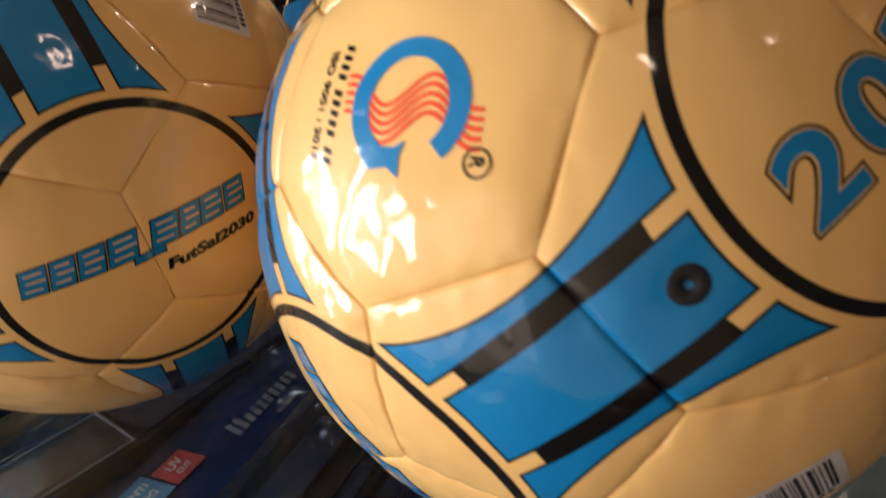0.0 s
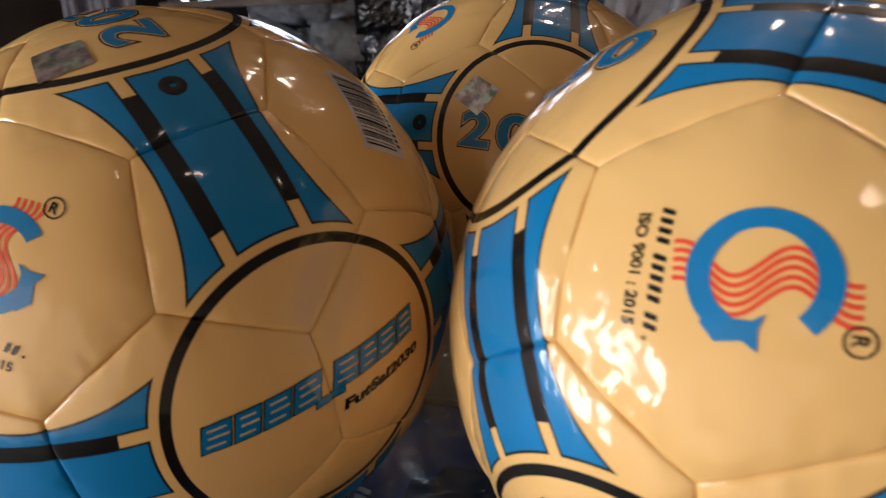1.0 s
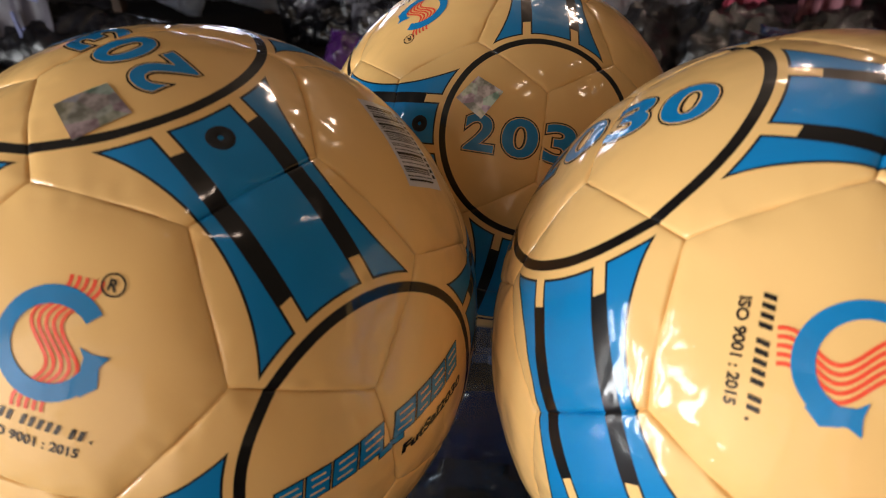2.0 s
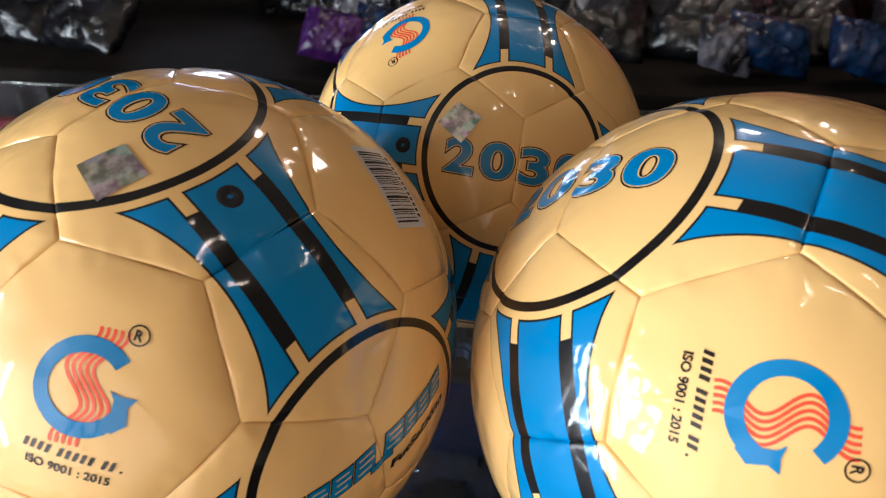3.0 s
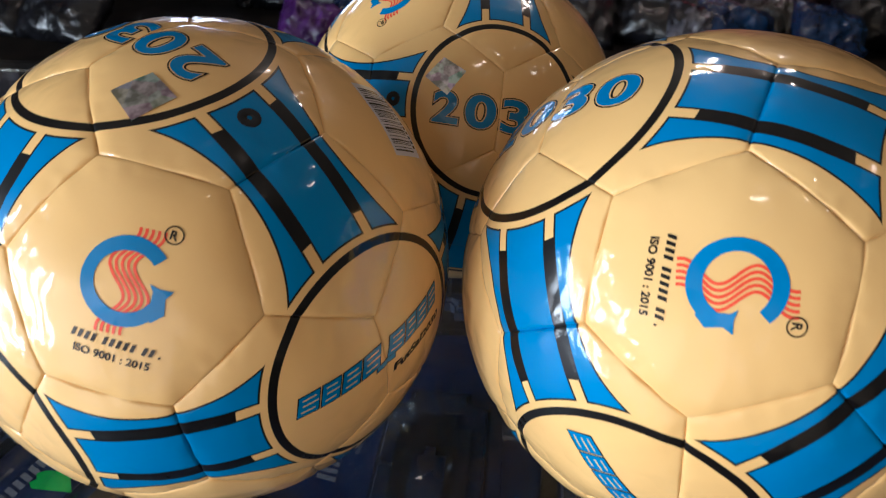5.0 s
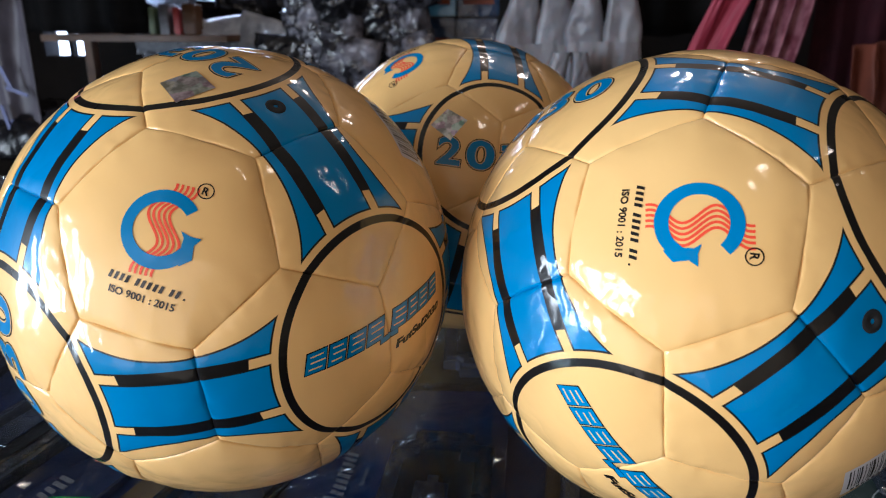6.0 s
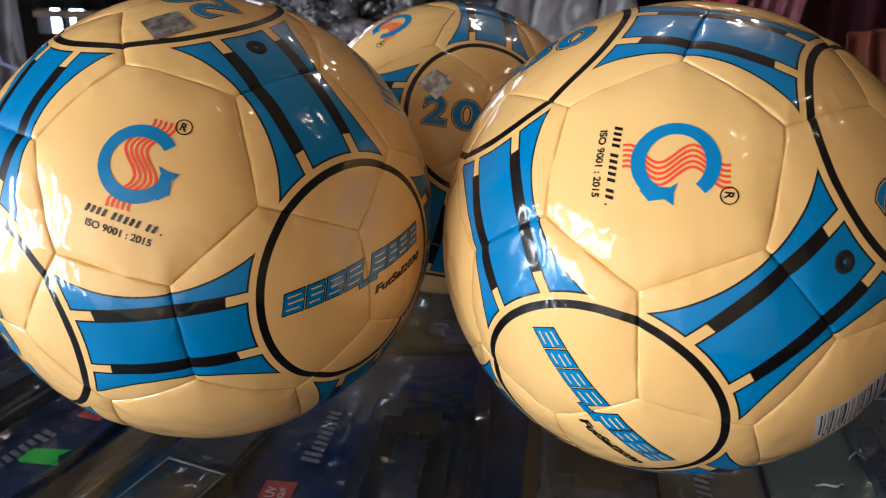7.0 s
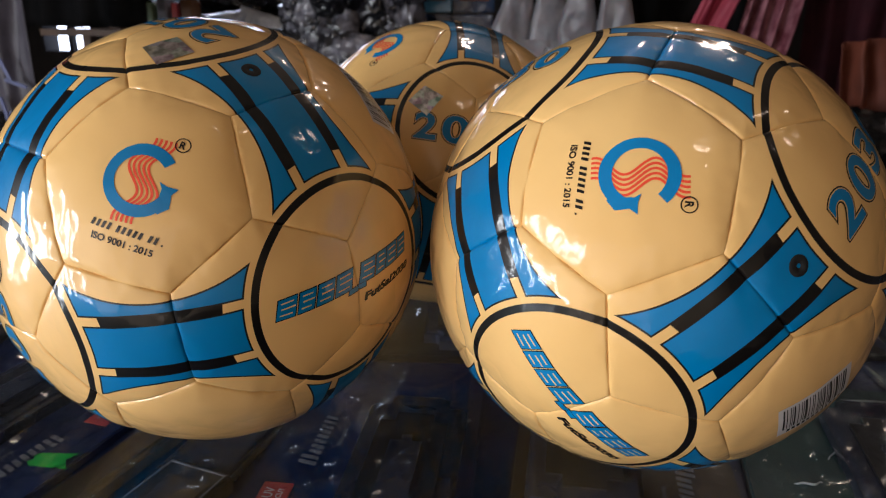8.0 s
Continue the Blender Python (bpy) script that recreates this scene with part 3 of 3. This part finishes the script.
def goggle_pack(x, y, turn, card, word=True, label=""):
    """A flat swimming goggle pack: a printed card on one side and a clear tray with a smoky lens on the other."""
    pack = new("goggle_pack")
    pack.matrix_basis = pose(x, y, -0.044, 0, 0, turn)
    tagged(pack, label or "dark swim goggle pack with clear tray under the glass", "package", "packs under the glass")
    box("card", -0.060, 0.060, -0.105, 0.105, 0.0, 0.006, card, 0.001, pack)
    bm = bmesh.new()
    add_box(bm, -0.008, 0.052, -0.095, 0.070, 0.0062, 0.016)
    bmesh.ops.bevel(bm, geom=[e for e in bm.edges if abs(e.verts[0].co.z - e.verts[1].co.z) > 0.005], offset=0.012, segments=5, affect="EDGES")
    bmesh.ops.bevel(bm, geom=[e for e in bm.edges if min(v.co.z for v in e.verts) > 0.0155], offset=0.003, segments=3, affect="EDGES")
    part("tray_rim", bm, SMOKE, pack, "smoky plastic tray", smooth=False)
    bm = bmesh.new()
    add_box(bm, 0.002, 0.042, -0.085, 0.045, 0.0155, 0.0172)
    bmesh.ops.bevel(bm, geom=[e for e in bm.edges if abs(e.verts[0].co.z - e.verts[1].co.z) > 0.001], offset=0.009, segments=4, affect="EDGES")
    part("lens", bm, BLACK_CARD, pack, "dark glossy lens", smooth=False)
    bm = bmesh.new()
    add_box(bm, 0.012, 0.030, -0.07, 0.02, 0.0173, 0.0185)
    bmesh.ops.bevel(bm, geom=[e for e in bm.edges if abs(e.verts[0].co.z - e.verts[1].co.z) > 0.001], offset=0.006, segments=4, affect="EDGES")
    part("strap", bm, SMOKE, pack, "", smooth=False)
    if word:
        flat_word(52, 8.5, pack, WHITE_PRINT, -32, 28, 0.0066, 90)
        flat_word(16, 2.2, pack, WHITE_PRINT, -20, 30, 0.0066, 90)
        box("red_patch", -0.050, -0.034, -0.034, -0.016, 0.0062, 0.0066, RED_PRINT, 0, pack)
        flat_text("UV", 5.5, 8, pack, BRIGHT_PRINT, -45, -25, 0.0069, 90)
        flat_text("CUT", 3, 8, pack, BRIGHT_PRINT, -39, -25, 0.0069, 90)
        box("blue_patch", -0.054, -0.034, -0.056, -0.036, 0.0062, 0.0066, BLUE_PRINT, 0, pack)
        flat_text("ANTI", 4, 13, pack, BRIGHT_PRINT, -48, -46, 0.0069, 90)
        flat_text("FOG", 4, 11, pack, BRIGHT_PRINT, -41, -46, 0.0069, 90)
    return pack


goggle_pack(-0.034, 0.002, -1, NAVY)
left_pack = goggle_pack(-0.250, 0.022, 168, NAVY, label="navy swim goggle pack with green price sticker")
goggle_pack(0.108, 0.03, 176, BROWN_CARD)
goggle_pack(0.236, 0.03, -8, TEAL_CARD, word=False, label="dark teal swim goggle pack under the glass")
goggle_pack(0.366, 0.07, 4, NAVY, word=False)
goggle_pack(-0.395, 0.05, 8, BLACK_CARD, word=False)
for i, (x, y, turn, card) in enumerate(((-0.30, 0.30, 5, BLACK_CARD), (-0.16, 0.26, -3, TEAL_CARD), (-0.02, 0.25, 4, BLACK_CARD), (0.12, 0.27, -5, NAVY), (0.26, 0.29, 3, BLACK_CARD), (0.40, 0.30, -2, NAVY))):
    goggle_pack(x, y, turn, card, word=False)
# green price sticker, an arrow with a notched edge
sticker = part("price_sticker", (lambda bm: (bm.faces.new([bm.verts.new((sx / 1000, sy / 1000, 0.0070)) for sx, sy in ((-62, 26), (-40, 30), (-36, 27), (-38, 24), (-35, 21), (-38, 18), (-58, 12), (-55, 19))]), bm)[1])(bmesh.new()), GREEN, left_pack, "bright green price sticker")
# a dark box with a pale border, and a brown strip beside it
ruled = new("boxed_calculator")
ruled.matrix_basis = pose(-0.133, -0.058, -0.044, 0, 0, -16)
tagged(ruled, "dark flat box with pale border line under the glass", "package")
box("body", -0.020, 0.020, -0.05, 0.05, 0.0, 0.012, BLACK_CARD, 0.002, ruled)
box("face", -0.010, 0.015, -0.045, 0.036, 0.0122, 0.0126, BROWN_CARD, 0, ruled)
for x0, x1, y0, y1 in ((-0.018, 0.018, 0.045, 0.0459), (-0.018, -0.0172, -0.048, 0.045), (0.0172, 0.018, -0.048, 0.045)):
    box("border_line", x0, x1, y0, y1, 0.0122, 0.0127, WHITE_PRINT, 0, ruled)
strip = tagged(box("brown_strip", -0.011, 0.011, -0.11, 0.11, 0.0, 0.012, BROWN_CARD, 0.003), "brown cardboard strip under the glass", "package")
strip.matrix_basis = pose(-0.172, -0.02, -0.044, 0, 0, -16)
slate = tagged(box("flat_box", -0.022, 0.022, -0.1, 0.1, 0.0, 0.010, SMOKE, 0.003), "smoky grey flat plastic box under glass", "package")
slate.matrix_basis = pose(-0.113, 0.055, -0.044, 0, 0, -10)


# ---- soft goods ----
def pillow(name, w, h, d, mat, seed, m, label, group, category="package"):
    """A crumpled, filled plastic packet with flat sealed ends."""
    bm = bmesh.new()
    nx, ny = 24, 18
    sheets = []
    for side in (1, -1):
        grid = []
        for j in range(ny + 1):
            row = []
            for i in range(nx + 1):
                u, v = i / nx * 2 - 1, j / ny * 2 - 1
                swell = max(0.0, (1 - abs(u) ** 3) * (1 - abs(v) ** 3)) ** 0.6
                at = Vector((u * 2.3 + seed * 7.1, v * 1.9, side * 0.7 + seed))
                crease = noise.noise(at) * 0.35 + noise.noise(at * 2.7) * 0.4 + noise.noise(at * 6.0) * 0.25
                edge = 1 + 0.05 * noise.noise(Vector((u * 3, v * 3, seed)))
                row.append(bm.verts.new((u * w / 2 * edge, side * d / 2 * swell * (1 + crease), v * h / 2 * edge)))
            grid.append(row)
        sheets.append(grid)
        for j in range(ny):
            for i in range(nx):
                face = (grid[j][i], grid[j][i + 1], grid[j + 1][i + 1], grid[j + 1][i])
                bm.faces.new(face if side < 0 else face[::-1])
    bmesh.ops.remove_doubles(bm, verts=bm.verts[:], dist=0.0004)
    ob = mesh_object(name, bm, mat, None)
    ob.matrix_basis = m
    return tagged(ob, label, category, group)


def drape(name, w, h, folds, depth, mat, seed, m, label, category, gather=1.0, thick=0.004):
    """Hanging cloth with folds, gathered at the top, with thickness."""
    bm = bmesh.new()
    nx, ny = 40, 16
    sheets = []
    for side in (0, 1):
        grid = []
        for j in range(ny + 1):
            row = []
            for i in range(nx + 1):
                u, v = i / nx * 2 - 1, j / ny
                squeeze = 1 - (1 - gather) * v
                wave = math.sin(u * folds * math.pi + seed + 0.7 * noise.noise(Vector((u * 2, v * 2, seed)))) * depth * (0.6 + 0.4 * v)
                wave += noise.noise(Vector((u * 4, v * 5, seed * 3))) * depth * 0.7
                row.append(bm.verts.new((u * w / 2 * squeeze, wave + side * thick, -h * (1 - v) * (1 + 0.04 * noise.noise(Vector((u * 2, seed, 0)))))))
            grid.append(row)
        sheets.append(grid)
    a, b = sheets
    for j in range(ny):
        for i in range(nx):
            bm.faces.new((a[j][i], a[j][i + 1], a[j + 1][i + 1], a[j + 1][i]))
            bm.faces.new((b[j][i], b[j + 1][i], b[j + 1][i + 1], b[j][i + 1]))
    for i in range(nx):
        bm.faces.new((a[0][i], b[0][i], b[0][i + 1], a[0][i + 1]))
        bm.faces.new((a[ny][i], a[ny][i + 1], b[ny][i + 1], b[ny][i]))
    for j in range(ny):
        bm.faces.new((a[j][0], a[j + 1][0], b[j + 1][0], b[j][0]))
        bm.faces.new((a[j][nx], b[j][nx], b[j + 1][nx], a[j + 1][nx]))
    ob = mesh_object(name, bm, mat, None)
    ob.matrix_basis = m
    return tagged(ob, label, category)


def carrier_bag(w, h, seed, m, label, lean=0.0, slit=0.02, opens=0.1):
    """A filled plastic carrier bag whose two broad handles are pulled together at the top."""
    bag = new("carrier_bag")
    bag.matrix_basis = m
    tagged(bag, label, "bag", "white carrier bags")

    def crumple(x, z, side):
        at = Vector((x * 11 + seed * 5.3, z * 9, side * 0.6 + seed))
        pull = Vector((x * 26 / (0.35 + z / h), z * 3, seed))
        return 0.4 * noise.noise(at) - 0.5 * abs(noise.noise(at * 2.1)) - 0.7 * abs(noise.noise(pull)) - 0.3 * abs(noise.noise(at * 5))

    def sheet(place, nx, ny, depth):
        bm = bmesh.new()
        for side in (1, -1):
            grid = []
            for q in range(ny + 1):
                row = []
                for p in range(nx + 1):
                    u, v = p / nx * 2 - 1, q / ny
                    x, z = place(u, v)
                    swell = max(0.0, 1 - abs(u) ** 4) ** 0.55
                    row.append(bm.verts.new((x + 0.006 * noise.noise(Vector((x * 20, z * 20, seed))), side * (0.0015 + depth(v) * swell * (1.1 + crumple(x, z, side))), z)))
                grid.append(row)
            for q in range(ny):
                for p in range(nx):
                    face = (grid[q][p], grid[q][p + 1], grid[q + 1][p + 1], grid[q + 1][p])
                    bm.faces.new(face if side < 0 else face[::-1])
        return bm

    shoulder = 0.72
    edge = lambda v: w / 2 * (1.05 - 0.20 * v)
    part("body", sheet(lambda u, v: (u * edge(v) + lean * v * shoulder, h * shoulder * v), 40, 24, lambda v: 0.055 * (1 - 0.72 * v ** 3)), BAG_WHITE, bag)
    for side in (-1, 1):
        def strap(u, v, side=side):
            outer = side * (edge(1) * (1 - v ** 1.35) + 0.04 * v)
            inner = side * slit * max(0.0, math.sin(math.pi * (v - opens) / (1 - opens)))
            return inner + (outer - inner) * (u * side + 1) / 2 + lean * (shoulder + (1 - shoulder) * v), h * (shoulder - 0.004 + (1.2 - shoulder) * v)
        part("handle", sheet(strap, 16, 22, lambda v: 0.0154 + 0.006 * v), BAG_WHITE, bag)
    return bag


# ---- the back of the shop ----
bench = new("back_table")
bench.location = (0, 1.6, -0.95)
tagged(bench, "dark wooden table behind the counter", "table")
box("tabletop", -1.75, 1.75, -0.62, 0.7, 0.82, 0.86, DARK_WOOD, 0.003, bench)
for x in (-1.65, 1.65):
    for y in (-0.55, 0.6):
        box("leg", x - 0.03, x + 0.03, y - 0.03, y + 0.03, 0, 0.82, DARK_WOOD, 0.003, bench)
T = -0.09

rng = random.Random(11)
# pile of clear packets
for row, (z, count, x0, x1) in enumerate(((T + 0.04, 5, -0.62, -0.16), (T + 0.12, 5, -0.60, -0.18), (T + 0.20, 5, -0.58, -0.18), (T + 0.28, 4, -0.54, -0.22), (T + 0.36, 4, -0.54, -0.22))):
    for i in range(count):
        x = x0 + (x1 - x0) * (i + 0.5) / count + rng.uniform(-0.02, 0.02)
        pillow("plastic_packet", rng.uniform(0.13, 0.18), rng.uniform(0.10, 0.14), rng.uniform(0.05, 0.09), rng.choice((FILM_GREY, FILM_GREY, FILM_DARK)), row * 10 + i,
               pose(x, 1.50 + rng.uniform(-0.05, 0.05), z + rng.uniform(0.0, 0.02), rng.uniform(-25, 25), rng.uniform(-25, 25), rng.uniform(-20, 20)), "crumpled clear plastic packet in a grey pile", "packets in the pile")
# packets under the window, painted bright as if lit from behind
for i in range(9):
    pillow("lit_packet", rng.uniform(0.16, 0.22), rng.uniform(0.12, 0.18), 0.08, FILM_BACKLIT, 70 + i, pose(-1.12 + (i % 4) * 0.11 + rng.uniform(-0.02, 0.02), 2.0 + rng.uniform(-0.05, 0.05), T + 0.10 + (i // 4) * 0.15, rng.uniform(-20, 20), rng.uniform(-30, 30), 0),
           "crumpled plastic packet under the window, painted bright", "pale packets under the window")
for i in range(7):
    pillow("lit_packet", rng.uniform(0.09, 0.15), rng.uniform(0.05, 0.10), 0.05, FILM_BACKLIT, 90 + i, pose(-1.30 + i * 0.07, 2.50 + rng.uniform(-0.03, 0.03), 0.31 + rng.uniform(-0.005, 0.015), rng.uniform(-15, 15), rng.uniform(-40, 40), 0),
           "crumpled plastic packet lying on the window ledge, painted bright", "pale packets under the window")
# dark goods hanging and lying before the bright window
for i, (x, z, w, h) in enumerate(((-1.42, 0.34, 0.14, 0.30), (-0.84, 0.40, 0.20, 0.34), (-1.24, 0.26, 0.16, 0.09), (-0.98, 0.27, 0.20, 0.10), (-1.36, 0.46, 0.10, 0.12))):
    pillow("dark_bundle", w, h, 0.07, (FILM_DARK, FILM_DARK, FILM_GREY, FILM_DARK, TEAL_CARD)[i], 120 + i, pose(x, 2.34, z, 0, rng.uniform(-12, 12), rng.uniform(-10, 10)), "dark bundled goods in front of the window", "bundles at the window")
# dark packets along the table
for i in range(16):
    x = -1.5 + i * 0.205
    if -0.72 < x < -0.12:
        continue
    pillow("dark_packet", rng.uniform(0.18, 0.24), rng.uniform(0.12, 0.2), 0.08, FILM_DARK, 100 + i, pose(x, 1.22 + rng.uniform(-0.05, 0.08), T + 0.05 + rng.uniform(0, 0.03), rng.uniform(-60, -20), rng.uniform(-15, 15), rng.uniform(-20, 20)),
           "dark glossy packet lying on the back table", "dark packets on the table")
for x, y, w, mat, seed, words in ((-0.335, 1.16, 0.12, FILM_PURPLE, 201, "purple plastic packet on the back table"), (-0.25, 1.2, 0.12, FILM_BLUE, 202, "blue plastic packet on the back table"),
                                  (0.44, 1.22, 0.16, FILM_BLUE, 203, "blue plastic packet on the back table"), (0.60, 1.2, 0.15, FILM_BLUE, 204, "blue plastic packet on the back table"), (0.36, 1.2, 0.10, FILM_GREY, 205, "grey clear packet on the back table")):
    pillow("coloured_packet", w, 0.10, 0.06, mat, seed, pose(x, y - 0.1, T + 0.06, -40, 15, 10), words, "coloured packets on the table")
# blue boxes behind the bags
for i in range(8):
    x, z = -0.20 + (i % 2) * 0.115, T + (i // 2) * 0.105
    carton = new("blue_carton")
    carton.matrix_basis = pose(x, 1.72, z, 0, 0, rng.uniform(-3, 3))
    tagged(carton, "blue cardboard carton stacked behind the white bags", "box", "stacked blue cartons")
    box("body", -0.055, 0.055, -0.05, 0.05, 0, 0.10, FILM_BLUE if i % 3 else BLUE_PRINT, 0.003, carton)
    box("printed_band", -0.04, 0.04, -0.0512, -0.0503, 0.03, 0.05, WHITE_PRINT if i % 4 == 1 else ORANGE, 0, carton)
carrier_bag(0.22, 0.35, 1.0, pose(0.02, 1.46, T, 0, 0, 6), "white plastic carrier bag with its handles pulled together", 0.06, 0.007, 0.45)
carrier_bag(0.20, 0.36, 4.0, pose(0.228, 1.42, T, 0, 0, -6), "white plastic carrier bag with two upright handles", -0.015, 0.008, 0.2)
carrier_bag(0.12, 0.20, 8.0, pose(0.135, 1.31, T, 0, 0, 12), "small knotted white plastic carrier bag", 0.0, 0.004)
# hanging goods
drape("pink_strap", 0.07, 0.55, 1.2, 0.012, PINK, 1.0, pose(0.57, 1.32, 0.52, 0, 22, 0), "bright pink cloth strap hanging by the table", "cloth")
drape("rose_cloth", 0.12, 0.6, 3.5, 0.02, ROSE, 2.0, pose(0.64, 1.36, 0.55, 0, 10, 0), "rose patterned cloth hanging in folds", "cloth")
drape("maroon_cloth", 0.22, 0.6, 3.0, 0.02, MAROON, 3.0, pose(0.80, 1.45, 0.55, 0, 0, -10), "dark maroon cloth hanging in folds", "cloth")
drape("rust_cloth", 0.10, 0.30, 2.0, 0.02, ORANGE, 5.0, pose(0.78, 1.36, 0.17, 0, -8, 0), "rust orange cloth hanging in the dark", "cloth")
drape("black_garment", 0.5, 0.9, 4.0, 0.03, BLACK_CLOTH, 4.0, pose(1.18, 1.5, 0.8, 0, 0, -15), "black garment hanging in folds", "cloth")
drape("black_garment", 0.45, 0.6, 5.0, 0.03, BLACK_CLOTH, 6.0, pose(0.42, 1.62, 0.78, 0, 0, 0), "black garment hanging in folds", "cloth")
drape("black_garment", 0.50, 0.6, 5.0, 0.03, BLACK_CLOTH, 7.0, pose(-1.22, 1.62, 0.78, 0, 0, 0), "black garment hanging in folds", "cloth")
grey_bag = drape("hanging_bag", 0.20, 0.62, 2.5, 0.012, BAG_SHADED, 9.0, pose(-1.15, 1.22, 0.42, 0, 0, 5), "grey white plastic bag with blue pen strokes, hanging", "bag")
pillow("red_packet", 0.10, 0.13, 0.03, RED_PRINT, 300, pose(-1.13, 1.16, 0.315, 0, 3, 0), "red printed packet hanging in front of the bag", "hanging packets")
INK_PEN = speckled("blue_pen", (0.02, 0.03, 0.13), (0.03, 0.04, 0.18), 40, 0.5)
for x, z, w, turn in ((0.045, -0.33, 0.05, 70), (0.065, -0.36, 0.05, 20), (0.03, -0.42, 0.06, 80), (0.06, -0.44, 0.05, 40)):
    stroke = box("pen_stroke", -w / 2, w / 2, -0.024, -0.021, -0.004, 0.004, INK_PEN, 0, grey_bag)
    stroke.matrix_basis = pose(x, 0, z, 0, turn, 0)
# rail that the garments hang from, wall to wall
rail_bm = bmesh.new()
bmesh.ops.create_cone(rail_bm, cap_ends=True, segments=16, radius1=0.012, radius2=0.012, depth=4.6)
for v in rail_bm.verts:
    v.co = Vector((v.co.z, v.co.x, v.co.y))
rail = tagged(mesh_object("garment_rail", rail_bm, DARK_WOOD), "dark round rail for hanging garments", "rail")
rail.location = (0, 1.62, 0.785)
# brown shelf with small goods
shelf = new("wall_shelf")
shelf.location = (-1.15, 1.95, 0.15)
tagged(shelf, "brown wooden shelf with small goods", "shelf")
box("board", -0.30, 0.30, -0.10, 0.12, 0.0, 0.02, WOOD, 0.002, shelf)
for x in (-0.26, 0.26):
    box("upright", x - 0.015, x + 0.015, 0.08, 0.12, -0.25, 0.0, WOOD, 0.002, shelf)
for i, (x, w, h, mat) in enumerate(((-1.22, 0.04, 0.05, WOOD), (-1.14, 0.02, 0.07, WHITE_PRINT), (-1.10, 0.018, 0.08, PALE_GREEN), (-1.06, 0.03, 0.09, WHITE_PRINT), (-1.02, 0.02, 0.08, RED_PRINT), (-0.98, 0.04, 0.09, WOOD))):
    tagged(box("small_box", x - w / 2, x + w / 2, 1.88, 1.94, 0.1705, 0.1705 + h, mat, 0.003), "small packed box standing on the brown shelf", "box", "boxes on the shelf")

# the clear, crinkled wrapping that lies over the packs
WRAP = bpy.data.materials.new("clear_wrapping")
WRAP.use_nodes = True
wt = WRAP.node_tree
wt.nodes.remove(wt.nodes["Principled BSDF"])
clear, gloss, blend, rim = (wt.nodes.new("ShaderNode" + kind) for kind in ("BsdfTransparent", "BsdfGlossy", "MixShader", "Fresnel"))
clear.inputs[0].default_value = (0.93, 0.94, 0.96, 1)
gloss.inputs["Roughness"].default_value = 0.12
rim.inputs["IOR"].default_value = 1.55
wt.links.new(rim.outputs[0], blend.inputs[0])
wt.links.new(clear.outputs[0], blend.inputs[1])
wt.links.new(gloss.outputs[0], blend.inputs[2])
wt.links.new(blend.outputs[0], wt.nodes["Material Output"].inputs[0])


def wrapping(x0, x1, y0, y1, seed):
    """A loose sheet of clear film, pulled into sharp folds over what lies below it."""
    bm = bmesh.new()
    nx, ny = round((x1 - x0) * 320), round((y1 - y0) * 320)
    grid = []
    for j in range(ny + 1):
        row = []
        for i in range(nx + 1):
            x, y = x0 + (x1 - x0) * i / nx, y0 + (y1 - y0) * j / ny
            at = Vector((x * 9, y * 7, seed))
            z = 0.006 * noise.noise(at) - 0.010 * abs(noise.noise(at * 2.3)) - 0.008 * abs(noise.noise(Vector((x * 46, y * 30, seed + 5)))) - 0.004 * abs(noise.noise(at * 11))
            row.append(bm.verts.new((x + 0.004 * noise.noise(at * 3), y + 0.004 * noise.noise(at * 3 + Vector((9, 0, 0))), z)))
        grid.append(row)
    for j in range(ny):
        for i in range(nx):
            bm.faces.new((grid[j][i], grid[j][i + 1], grid[j + 1][i + 1], grid[j + 1][i]))
    sheet = mesh_object("clear_film", bm, WRAP, smooth=False)
    sheet.location.z = -0.0135
    sheet.visible_shadow = False
    return tagged(sheet, "crinkled clear plastic film over the packs", "wrapping", "clear film under the glass")


for x0, x1, seed in ((-0.46, -0.17, 1.0), (-0.16, 0.06, 2.0), (0.07, 0.48, 3.0)):
    wrapping(x0, x1, -0.13, 0.42, seed)

# opaque pale ridges added as painted glints of the clear wrapping over the packs
GLINT = material("painted_glint", (0.75, 0.8, 0.85), 0.08, 0.0, 1.0)
for x, y, turn, long in ((0.232, 0.055, 62, 0.030), (0.243, 0.045, -70, 0.026), (0.262, 0.075, 20, 0.035), (0.255, 0.035, 85, 0.02), (0.205, 0.018, 8, 0.016), (0.30, 0.11, -4, 0.08)):
    bm = bmesh.new()
    ends = []
    for k in range(9):
        f = k / 8
        bend = 0.003 * noise.noise(Vector((f * 3, x * 50, y * 50)))
        tall = 0.0012 * math.sin(math.pi * f) ** 0.5 + 0.0001
        ends.append([bm.verts.new(((f - 0.5) * long, bend + side, up)) for side, up in ((-0.0005, 0.0), (0.0, tall), (0.0005, 0.0))])
    for r0, r1 in zip(ends, ends[1:]):
        for q in range(3):
            bm.faces.new((r0[q], r0[(q + 1) % 3], r1[(q + 1) % 3], r1[q]))
    crease = mesh_object("glint_ridge", bm, GLINT)
    crease.matrix_basis = pose(x, y, -0.0375, 0, 0, turn)
    tagged(crease, "pale ridge standing in for a glint on the wrapping", "wrapping", "creases of clear wrapping")
